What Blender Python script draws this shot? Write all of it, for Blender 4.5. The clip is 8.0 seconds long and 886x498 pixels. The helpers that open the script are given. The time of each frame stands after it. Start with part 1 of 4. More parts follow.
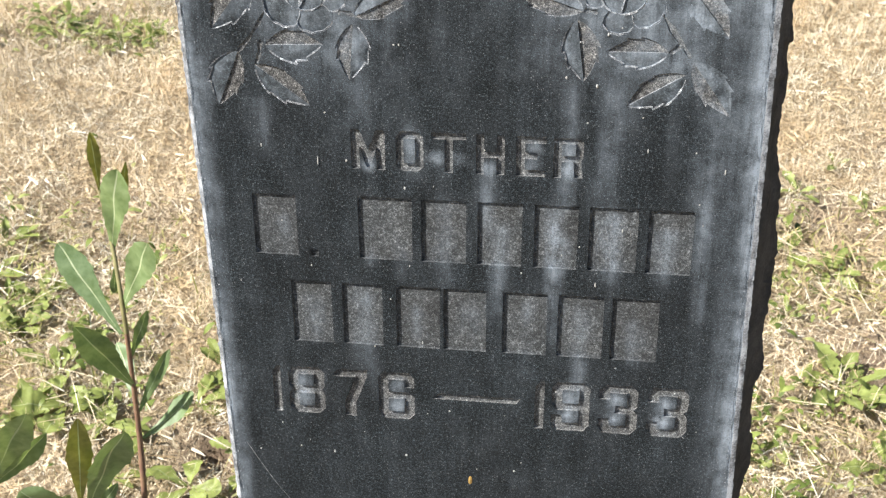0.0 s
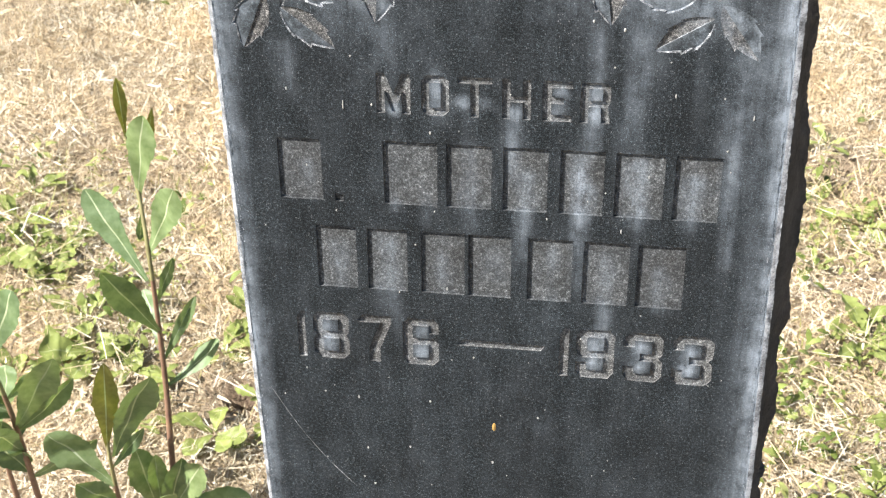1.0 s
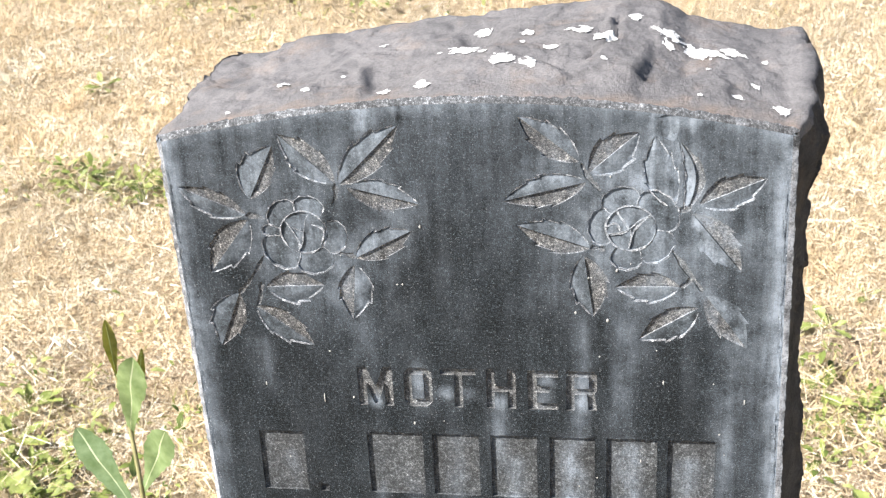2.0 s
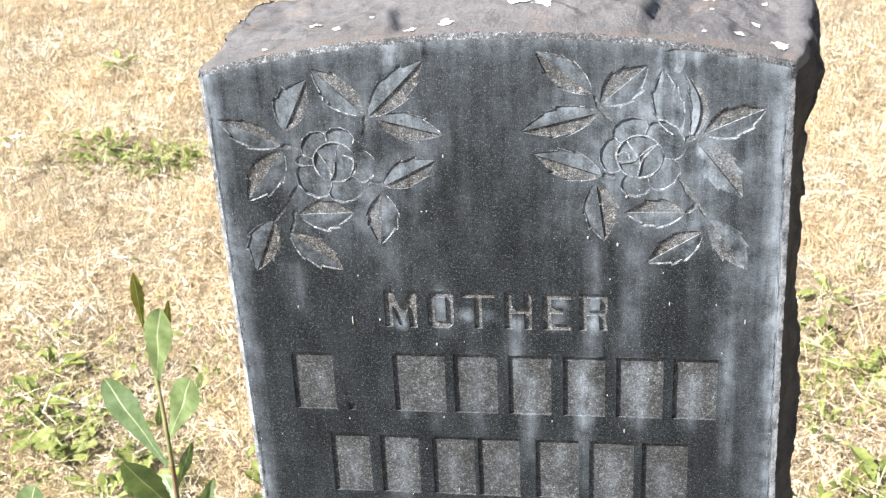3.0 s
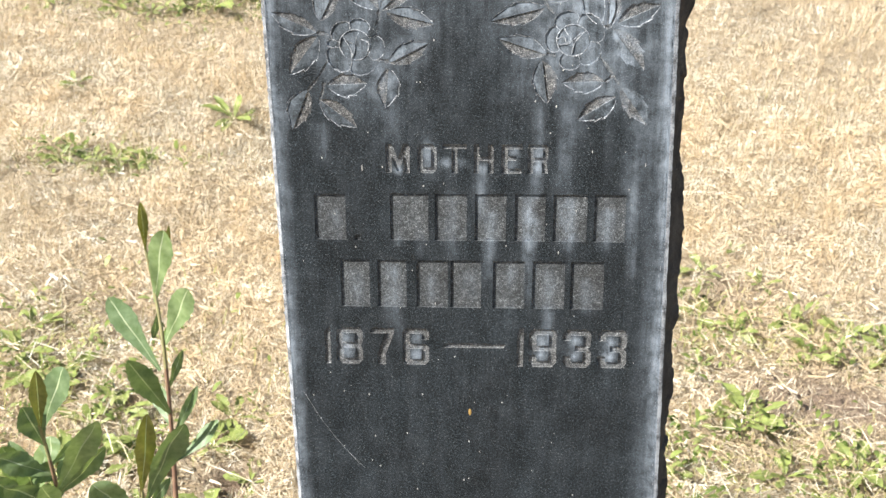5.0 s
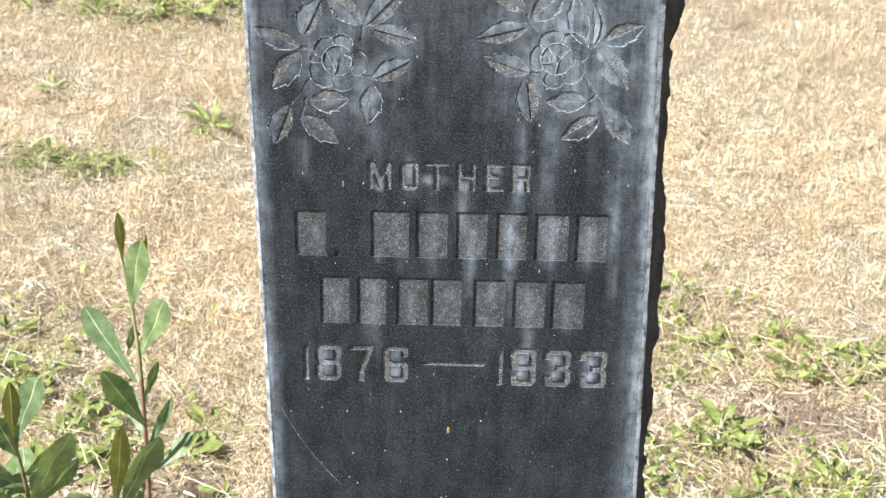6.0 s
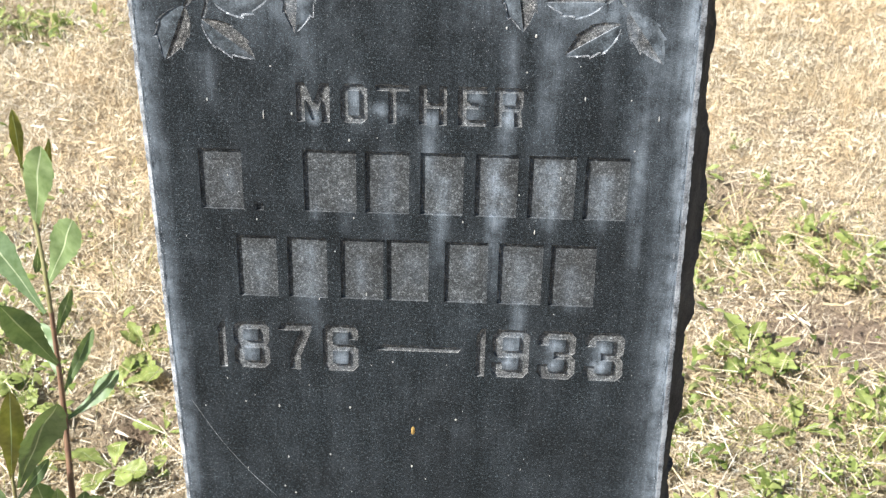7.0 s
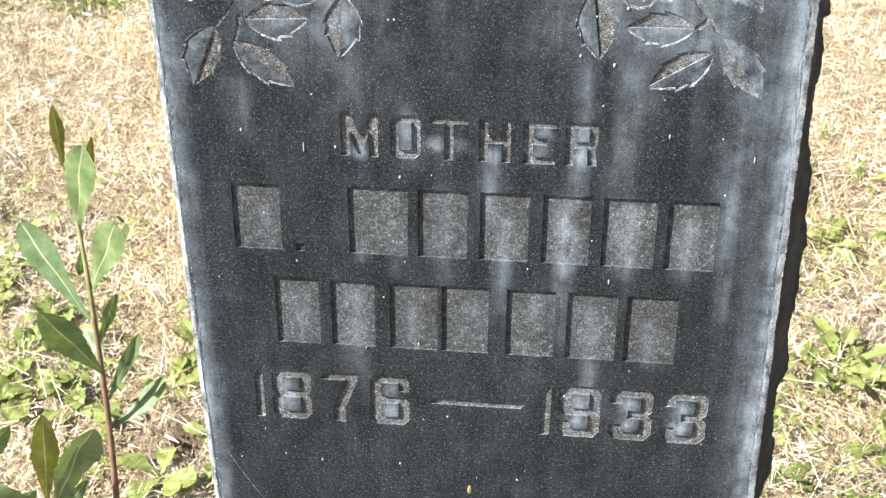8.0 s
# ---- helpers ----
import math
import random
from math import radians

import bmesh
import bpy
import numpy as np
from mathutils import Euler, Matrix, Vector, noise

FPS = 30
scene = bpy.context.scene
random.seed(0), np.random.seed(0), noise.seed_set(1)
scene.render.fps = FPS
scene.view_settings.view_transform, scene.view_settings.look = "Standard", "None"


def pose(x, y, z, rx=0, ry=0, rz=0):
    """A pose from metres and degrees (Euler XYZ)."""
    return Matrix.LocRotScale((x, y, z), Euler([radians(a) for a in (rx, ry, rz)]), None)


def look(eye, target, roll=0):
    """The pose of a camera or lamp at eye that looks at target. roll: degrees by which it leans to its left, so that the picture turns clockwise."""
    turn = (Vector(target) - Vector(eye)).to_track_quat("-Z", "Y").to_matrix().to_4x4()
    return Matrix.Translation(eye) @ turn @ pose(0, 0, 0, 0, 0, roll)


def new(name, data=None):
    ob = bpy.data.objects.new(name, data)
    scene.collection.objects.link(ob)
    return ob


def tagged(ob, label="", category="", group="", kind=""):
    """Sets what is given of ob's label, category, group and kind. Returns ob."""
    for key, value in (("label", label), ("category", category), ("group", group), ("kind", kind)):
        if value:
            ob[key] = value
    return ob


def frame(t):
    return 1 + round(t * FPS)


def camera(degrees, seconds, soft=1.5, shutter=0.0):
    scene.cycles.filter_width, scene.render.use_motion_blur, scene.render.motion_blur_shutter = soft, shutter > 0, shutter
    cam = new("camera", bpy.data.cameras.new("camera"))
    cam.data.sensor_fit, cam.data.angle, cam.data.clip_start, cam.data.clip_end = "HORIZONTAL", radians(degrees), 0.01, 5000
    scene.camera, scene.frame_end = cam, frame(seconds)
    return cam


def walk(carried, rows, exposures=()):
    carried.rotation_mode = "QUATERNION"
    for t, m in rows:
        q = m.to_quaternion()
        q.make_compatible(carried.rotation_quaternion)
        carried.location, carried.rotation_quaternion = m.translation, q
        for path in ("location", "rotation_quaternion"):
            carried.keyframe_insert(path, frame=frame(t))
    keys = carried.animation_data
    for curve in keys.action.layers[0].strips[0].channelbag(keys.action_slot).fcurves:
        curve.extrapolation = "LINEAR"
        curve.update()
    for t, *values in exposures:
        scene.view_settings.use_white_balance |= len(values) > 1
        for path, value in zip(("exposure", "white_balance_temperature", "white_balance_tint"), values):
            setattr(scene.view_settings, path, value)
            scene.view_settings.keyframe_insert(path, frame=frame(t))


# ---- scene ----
cam = camera(33.8, 8.0, soft=1.22)
PATH = [
    (0, (0.0395, -0.7268, 1.6298), (-0.0729, 0.1849, 0.8577), 1.95),
    (0.5, (0.0405, -0.7282, 1.6260), (-0.0752, 0.1779, 0.8478), 1.98),
    (1, (0.0413, -0.7266, 1.6214), (-0.0886, 0.1572, 0.8201), 1.46),
    (1.2, (0.0540, -0.7120, 1.6244), (-0.0961, 0.1643, 0.8185), 0.13),
    (1.5, (0.0430, -0.6811, 1.6525), (-0.1018, 0.2199, 0.8732), -0.70),
    (1.7, (0.0442, -0.6577, 1.6754), (-0.1021, 0.2683, 0.9262), -1.04),
    (2, (0.0460, -0.6340, 1.6984), (-0.1019, 0.3173, 0.9820), -1.13),
    (2.25, (0.0477, -0.6259, 1.7102), (-0.1016, 0.3391, 1.0127), -0.92),
    (2.5, (0.0486, -0.6346, 1.7150), (-0.1018, 0.3356, 1.0251), -0.72),
    (2.8, (0.0476, -0.6754, 1.7112), (-0.1031, 0.2872, 1.0107), -0.82),
    (3, (0.0455, -0.7258, 1.7035), (-0.1049, 0.2229, 0.9841), -1.16),
    (3.2, (0.0342, -0.7862, 1.7073), (-0.0928, 0.1465, 0.9630), -0.36),
    (3.5, (0.0222, -0.9394, 1.6884), (-0.0652, 0.0117, 0.9619), 1.08),
    (4, (0.0102, -1.1230, 1.7508), (-0.0490, -0.1312, 1.0779), 0.44),
    (4.5, (-0.0028, -1.1939, 1.7664), (-0.0590, -0.1876, 1.1151), 1.68),
    (4.7, (-0.0046, -1.2058, 1.7628), (-0.0581, -0.2029, 1.1061), 2.19),
    (5.1, (0.0077, -1.2315, 1.7503), (-0.0511, -0.2224, 1.1036), 2.67),
    (5.4, (0.0217, -1.2467, 1.7408), (-0.0433, -0.2278, 1.1103), 2.84),
    (5.8, (0.0153, -1.2346, 1.7462), (-0.0395, -0.2155, 1.1149), 3.36),
    (6, (-0.0048, -1.2093, 1.7602), (-0.0418, -0.1996, 1.1128), 3.89),
    (6.5, (-0.0033, -1.0552, 1.7031), (-0.0349, -0.0661, 1.0243), 3.90),
    (6.8, (0.0052, -0.8900, 1.6404), (-0.0179, 0.0702, 0.9211), 4.07),
    (7, (0.0063, -0.7836, 1.6133), (-0.0193, 0.1414, 0.8493), 4.35),
    (7.2, (0.0218, -0.7042, 1.5931), (-0.0417, 0.1964, 0.8027), 3.30),
    (7.5, (0.0034, -0.6428, 1.5821), (-0.0666, 0.2498, 0.7832), 3.19),
    (8, (0.0063, -0.6338, 1.5839), (-0.0773, 0.2577, 0.7849), 2.78),
]
cam.data.dof.use_dof = True
cam.data.dof.focus_distance = 1.15
cam.data.dof.aperture_fstop = 28.0
walk(cam, [(t, look(eye, target, roll)) for t, eye, target, roll in PATH],
     exposures=[(0.0, 1.28, 6500, 10), (0.5, 1.37, 6500, 10), (1.0, 1.58, 6500, 11), (1.5, 1.66, 6500, 12), (3.0, 1.65, 6500, 11), (4.0, 1.57, 6500, 10), (4.5, 1.49, 6500, 10),
                (6.0, 1.41, 6250, 9), (7.0, 1.40, 6250, 9), (7.5, 1.55, 6250, 9), (8.0, 1.68, 6400, 9)])

# ---- world and sun: a clear midday sky, the sun high to the left, grazing the stone's face ----
SUN_WAY = Vector((-0.68, -0.26, 0.69)).normalized()
world = bpy.data.worlds.new("sky")
scene.world = world
world.use_nodes = True
wn = world.node_tree
sky = wn.nodes.new("ShaderNodeTexSky")
sky.sky_type = "NISHITA"
sky.sun_disc = False
sky.sun_elevation = math.asin(SUN_WAY.z)
sky.sun_rotation = math.atan2(SUN_WAY.x, SUN_WAY.y)
wn.links.new(sky.outputs["Color"], wn.nodes["Background"].inputs["Color"])
wn.nodes["Background"].inputs["Strength"].default_value = 0.055
sun_data = bpy.data.lights.new("sun", "SUN")
sun_data.energy = 5.0
sun_data.angle = radians(0.53)
sun_data.color = (1.0, 0.965, 0.915)
sun = new("sun", sun_data)
sun.matrix_world = look(SUN_WAY * 30, (0, 0, 0))


# ---- materials ----
def shader(name):
    mat = bpy.data.materials.new(name)
    mat.use_nodes = True
    nt = mat.node_tree
    return mat, nt, nt.nodes["Principled BSDF"]


def node(nt, kind, **values):
    n = nt.nodes.new(kind)
    for key, value in values.items():
        n.inputs[key].default_value = value
    return n


def ramp(nt, source, stops, smooth=False):
    r = nt.nodes.new("ShaderNodeValToRGB")
    while len(r.color_ramp.elements) < len(stops):
        r.color_ramp.elements.new(0.5)
    for e, (at, col) in zip(r.color_ramp.elements, stops):
        e.position = at
        e.color = (*col, 1) if len(col) == 3 else col
    if smooth:
        r.color_ramp.interpolation = "EASE"
    nt.links.new(source, r.inputs[0])
    return r.outputs[0]


def mixed(nt, fac, a, b, blend="MIX"):
    m = nt.nodes.new("ShaderNodeMix")
    m.data_type = "RGBA"
    m.blend_type = blend
    for socket, value in ((m.inputs[0], fac), (m.inputs[6], a), (m.inputs[7], b)):
        if isinstance(value, bpy.types.NodeSocket):
            nt.links.new(value, socket)
        elif isinstance(value, (int, float)):
            socket.default_value = value
        else:
            socket.default_value = (*value, 1)
    return m.outputs[2]


def calc(nt, op, a, b=0.0):
    m = nt.nodes.new("ShaderNodeMath")
    m.operation = op
    for socket, value in ((m.inputs[0], a), (m.inputs[1], b)):
        if isinstance(value, bpy.types.NodeSocket):
            nt.links.new(value, socket)
        else:
            socket.default_value = value
    return m.outputs[0]


def noise_at(nt, scale, detail=4.0, rough=0.6, stretch=None):
    tc = nt.nodes.new("ShaderNodeTexCoord")
    n = node(nt, "ShaderNodeTexNoise", Scale=scale, Detail=detail, Roughness=rough)
    if stretch:
        mp = nt.nodes.new("ShaderNodeMapping")
        mp.inputs["Scale"].default_value = stretch
        nt.links.new(tc.outputs["Object"], mp.inputs[0])
        nt.links.new(mp.outputs[0], n.inputs["Vector"])
    else:
        nt.links.new(tc.outputs["Object"], n.inputs["Vector"])
    return n.outputs["Fac"]


def relief(nt, bsdf, height, strength, distance):
    b = node(nt, "ShaderNodeBump", Strength=strength, Distance=distance)
    nt.links.new(height, b.inputs["Height"])
    nt.links.new(b.outputs[0], bsdf.inputs["Normal"])


def crystals(nt, scale, size):
    """Scattered pale grains of uneven size and brightness, in cells of 1 / scale metres."""
    tc = nt.nodes.new("ShaderNodeTexCoord")
    cells = node(nt, "ShaderNodeTexVoronoi", Scale=scale, Randomness=1.0)
    nt.links.new(tc.outputs["Object"], cells.inputs["Vector"])
    split = nt.nodes.new("ShaderNodeSeparateColor")
    nt.links.new(cells.outputs["Color"], split.inputs[0])
    radius = calc(nt, "MULTIPLY", calc(nt, "POWER", split.outputs[0], 1.6), size)
    spot = calc(nt, "MINIMUM", calc(nt, "MAXIMUM", calc(nt, "MULTIPLY", calc(nt, "SUBTRACT", radius, cells.outputs["Distance"]), 9.0), 0.0), 1.0)
    return calc(nt, "MULTIPLY", spot, calc(nt, "POWER", split.outputs[1], 2.6))


def stone_material(name, dark, light, grain, speck_share, rough, bump, bloom_gain=1.0, contrast=0.6, spec=0.25, crust=(0.300, 0.345, 0.392), grainy=0.75):
    """Fine-grained dark stone with pale specks and a white mineral bloom (the attribute mineral_stain)."""
    mat, nt, bsdf = shader(name)
    base = ramp(nt, noise_at(nt, 45, 6, 0.7), [(0.3, dark), (0.7, light)])
    fine = noise_at(nt, grain, 4, 0.85)
    base = mixed(nt, contrast, base, ramp(nt, fine, [(0.38, (0.05, 0.05, 0.05)), (0.50, (0.75, 0.75, 0.75)), (0.60, (2.8, 2.8, 2.8)), (0.67, (7.0, 7.0, 7.0))]), "MULTIPLY")
    coarse = noise_at(nt, grain * 0.42, 2, 0.7)
    base = mixed(nt, contrast, base, ramp(nt, coarse, [(0.34, (0.42, 0.42, 0.42)), (0.50, (0.92, 0.92, 0.92)), (0.60, (1.7, 1.7, 1.7)), (0.70, (3.0, 3.0, 3.0))]), "MULTIPLY")
    base = mixed(nt, 1.0, base, ramp(nt, noise_at(nt, 11, 5, 0.65), [(0.35, (0.78, 0.76, 0.75)), (0.65, (1.2, 1.22, 1.24))]), "MULTIPLY")
    thick = ramp(nt, noise_at(nt, 26, 4, 0.7, (1, 1, 0.45)), [(0.36, (0.35, 0.35, 0.35)), (0.66, (1, 1, 1))])
    specks = calc(nt, "ADD", crystals(nt, grain * 0.70, 0.40), calc(nt, "MULTIPLY", crystals(nt, grain * 0.34, 0.24), 0.8))
    specks = calc(nt, "MULTIPLY", calc(nt, "MULTIPLY", specks, speck_share), thick)
    base = mixed(nt, calc(nt, "MINIMUM", specks, 1.0), base, (0.30, 0.315, 0.325))
    at = nt.nodes.new("ShaderNodeAttribute")
    at.attribute_name = "mineral_stain"
    streak = noise_at(nt, 1.0, 5, 0.65, (110, 110, 9))
    cloud = noise_at(nt, 70, 6, 0.72)
    patch = calc(nt, "ADD", calc(nt, "MULTIPLY", streak, 1.1), calc(nt, "MULTIPLY", cloud, 1.3))
    patch = calc(nt, "MAXIMUM", calc(nt, "MULTIPLY", calc(nt, "SUBTRACT", patch, 0.82), 2.3), 0.0)
    cover = calc(nt, "MULTIPLY", at.outputs["Fac"], patch)
    dust = calc(nt, "MAXIMUM", 0.12, calc(nt, "SUBTRACT", calc(nt, "MULTIPLY", fine, 4.2), 1.25))
    cover = calc(nt, "MULTIPLY", cover, calc(nt, "ADD", calc(nt, "MULTIPLY", dust, grainy), 0.75 * (1 - grainy)))
    cover = calc(nt, "MINIMUM", calc(nt, "MULTIPLY", cover, bloom_gain), 0.9)
    col = mixed(nt, cover, base, crust)
    nt.links.new(col, bsdf.inputs["Base Color"])
    nt.links.new(calc(nt, "ADD", rough, calc(nt, "MULTIPLY", cover, 0.3)), bsdf.inputs["Roughness"])
    bsdf.inputs["Specular IOR Level"].default_value = spec
    relief(nt, bsdf, fine, bump, 0.0012)
    return mat


M_FACE = stone_material("dressed_dark_stone", (0.0090, 0.0113, 0.0126), (0.0202, 0.0247, 0.0276), 900, 0.60, 0.65, 0.8, 1.05, 1.0, 0.12, grainy=0.35)
M_TOOLED = stone_material("tooled_stone", (0.078, 0.079, 0.076), (0.138, 0.138, 0.134), 800, 0.5, 0.85, 1.0, 0.8, 0.55)
M_STIPPLE = stone_material("stippled_carving", (0.060, 0.058, 0.054), (0.150, 0.146, 0.138), 700, 0.6, 0.85, 1.3, 0.8, 0.75)
M_SOFT = stone_material("smoothed_carving", (0.012, 0.0148, 0.0162), (0.028, 0.0335, 0.0365), 640, 0.4, 0.65, 0.45, 0.95, 0.7, 0.15, grainy=0.3)
M_WORN = stone_material("worn_tooled_stone", (0.040, 0.043, 0.0435), (0.078, 0.082, 0.083), 640, 0.5, 0.85, 1.0, 0.9, 0.5)
M_LINE = stone_material("incised_line", (0.15, 0.154, 0.158), (0.32, 0.326, 0.332), 700, 0.8, 0.85, 0.6)
M_CUT = stone_material("chiselled_rim", (0.13, 0.135, 0.14), (0.23, 0.235, 0.24), 700, 0.8, 0.85, 0.8)
M_EDGE = stone_material("drafted_edge", (0.050, 0.053, 0.056), (0.140, 0.145, 0.150), 620, 0.9, 0.85, 0.8, 1.15, 0.5, 0.25, (0.42, 0.44, 0.465))


def rock_material(name, dark, light, rust_colour, rust_share, bump):
    mat, nt, bsdf = shader(name)
    base = ramp(nt, noise_at(nt, 14, 8, 0.7), [(0.3, dark), (0.7, light)])
    rust = ramp(nt, noise_at(nt, 22, 6, 0.65), [(0.56, (0, 0, 0)), (0.78, (1, 1, 1))])
    edge = nt.nodes.new("ShaderNodeAttribute")
    edge.attribute_name = "rust_stain"
    rust = calc(nt, "MAXIMUM", rust, edge.outputs["Fac"])
    base = mixed(nt, calc(nt, "MULTIPLY", rust, rust_share), base, rust_colour)
    fine = noise_at(nt, 520, 5, 0.75)
    base = mixed(nt, 0.5, base, ramp(nt, fine, [(0.3, (0.4, 0.4, 0.4)), (0.7, (1.6, 1.6, 1.6))]), "MULTIPLY")
    nt.links.new(base, bsdf.inputs["Base Color"])
    bsdf.inputs["Roughness"].default_value = 0.85
    bsdf.inputs["Specular IOR Level"].default_value = 0.25
    relief(nt, bsdf, calc(nt, "ADD", fine, calc(nt, "MULTIPLY", noise_at(nt, 90, 6, 0.7), 2.6)), bump, 0.0024)
    return mat


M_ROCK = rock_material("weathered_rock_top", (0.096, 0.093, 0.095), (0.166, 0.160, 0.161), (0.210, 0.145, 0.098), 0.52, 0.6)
# the sides' shade is put into a darker rock colour
M_SIDE = rock_material("pitched_rock_shaded", (0.026, 0.025, 0.026), (0.120, 0.116, 0.113), (0.17, 0.120, 0.082), 0.55, 1.4)


def plain(name, a, b, scale, rough, bump=0.3, distance=0.001):
    mat, nt, bsdf = shader(name)
    n = noise_at(nt, scale, 5, 0.65)
    nt.links.new(ramp(nt, n, [(0.3, a), (0.7, b)]), bsdf.inputs["Base Color"])
    bsdf.inputs["Roughness"].default_value = rough
    relief(nt, bsdf, n, bump, distance)
    return mat


M_LICHEN = plain("white_lichen", (0.45, 0.45, 0.44), (0.74, 0.74, 0.72), 300, 0.9, 0.8)
M_FLECK = plain("pale_fleck", (0.30, 0.30, 0.28), (0.45, 0.45, 0.42), 400, 0.9, 0.8)
M_ORANGE = plain("ochre_speck", (0.26, 0.165, 0.045), (0.38, 0.25, 0.07), 500, 0.8)


def island_material(name, stops, rough, translucent, grain=None, sheen=0.3, golden=None):
    """Blades and leaves: one colour per island out of the stops."""
    mat, nt, bsdf = shader(name)
    geo = nt.nodes.new("ShaderNodeNewGeometry")
    col = ramp(nt, geo.outputs["Random Per Island"], stops)
    if grain:
        g = noise_at(nt, grain, 3, 0.6)
        col = mixed(nt, 0.6, col, ramp(nt, g, [(0.3, (0.55, 0.55, 0.55)), (0.7, (1.35, 1.35, 1.35))]), "MULTIPLY")
    if golden:
        tufts = noise_at(nt, 34, 3, 0.6)
        worn_patch = noise_at(nt, 6.5, 5, 0.65)
        col = mixed(nt, 1.0, col, ramp(nt, worn_patch, [(0.38, (0.84, 0.79, 0.71)), (0.54, (1.07, 1.085, 1.10))]), "MULTIPLY")
        col = mixed(nt, 0.8, col, ramp(nt, tufts, [(0.34, (0.60, 0.54, 0.46)), (0.50, (1.0, 1.01, 1.02)), (0.66, (1.16, 1.20, 1.28))]), "MULTIPLY")
        g = ramp(nt, noise_at(nt, 2.6, 5, 0.65), [(0.42, (0, 0, 0)), (0.58, (1, 1, 1))])
        g = calc(nt, "MULTIPLY", g, ramp(nt, noise_at(nt, 11, 4, 0.6), [(0.38, (0.25, 0.25, 0.25)), (0.60, (1, 1, 1))]))
        col = mixed(nt, calc(nt, "MULTIPLY", g, 0.75), col, golden)
    nt.links.new(col, bsdf.inputs["Base Color"])
    bsdf.inputs["Roughness"].default_value = rough
    bsdf.inputs["Specular IOR Level"].default_value = sheen
    tr = nt.nodes.new("ShaderNodeBsdfTranslucent")
    nt.links.new(col, tr.inputs["Color"])
    mx = nt.nodes.new("ShaderNodeMixShader")
    mx.inputs[0].default_value = translucent
    nt.links.new(bsdf.outputs[0], mx.inputs[1])
    nt.links.new(tr.outputs[0], mx.inputs[2])
    nt.links.new(mx.outputs[0], nt.nodes["Material Output"].inputs["Surface"])
    return mat


M_STRAW = island_material("dry_grass", [(0.0, (0.22, 0.155, 0.090)), (0.16, (0.44, 0.340, 0.200)), (0.38, (0.66, 0.540, 0.360)),
                                        (0.68, (0.79, 0.710, 0.535)), (1.0, (0.87, 0.82, 0.70))], 0.5, 0.22, 5, 0.4, (0.68, 0.515, 0.305))
M_GREEN = island_material("green_grass", [(0.0, (0.17, 0.195, 0.045)), (0.5, (0.33, 0.335, 0.095)), (1.0, (0.55, 0.49, 0.22))], 0.5, 0.35)
M_WEED = island_material("weed_leaf", [(0.0, (0.080, 0.115, 0.024)), (0.5, (0.205, 0.248, 0.062)), (1.0, (0.37, 0.390, 0.150))], 0.5, 0.26, 60)


M_WEEDRIB = island_material("weed_midrib", [(0.0, (0.24, 0.30, 0.12)), (1.0, (0.38, 0.43, 0.20))], 0.5, 0.35)


def leaf_material(name, dark, light, rough):
    mat, nt, bsdf = shader(name)
    n = noise_at(nt, 90, 5, 0.6)
    info = nt.nodes.new("ShaderNodeObjectInfo")
    col = ramp(nt, n, [(0.3, dark), (0.7, light)])
    col = mixed(nt, 1.0, col, ramp(nt, info.outputs["Random"], [(0.0, (0.75, 0.78, 0.8)), (1.0, (1.25, 1.2, 1.1))]), "MULTIPLY")
    nt.links.new(col, bsdf.inputs["Base Color"])
    bsdf.inputs["Roughness"].default_value = rough
    bsdf.inputs["Specular IOR Level"].default_value = 0.3
    relief(nt, bsdf, noise_at(nt, 350, 3, 0.6), 0.25, 0.001)
    tr = nt.nodes.new("ShaderNodeBsdfTranslucent")
    nt.links.new(mixed(nt, 1.0, col, (1.0, 1.1, 0.5), "MULTIPLY"), tr.inputs["Color"])
    mx = nt.nodes.new("ShaderNodeMixShader")
    mx.inputs[0].default_value = 0.25
    nt.links.new(bsdf.outputs[0], mx.inputs[1])
    nt.links.new(tr.outputs[0], mx.inputs[2])
    nt.links.new(mx.outputs[0], nt.nodes["Material Output"].inputs["Surface"])
    return mat


M_LEAF = leaf_material("glaucous_leaf", (0.128, 0.188, 0.076), (0.222, 0.292, 0.148), 0.44)
M_OLIVE = leaf_material("olive_leaf", (0.14, 0.145, 0.035), (0.25, 0.24, 0.07), 0.5)
M_RIB = leaf_material("pale_midrib", (0.36, 0.42, 0.27), (0.46, 0.51, 0.35), 0.5)
M_STEM = plain("reddish_stem", (0.14, 0.07, 0.05), (0.24, 0.15, 0.085), 60, 0.6)
M_SHOOT = plain("olive_stem", (0.15, 0.13, 0.05), (0.27, 0.25, 0.11), 60, 0.6)


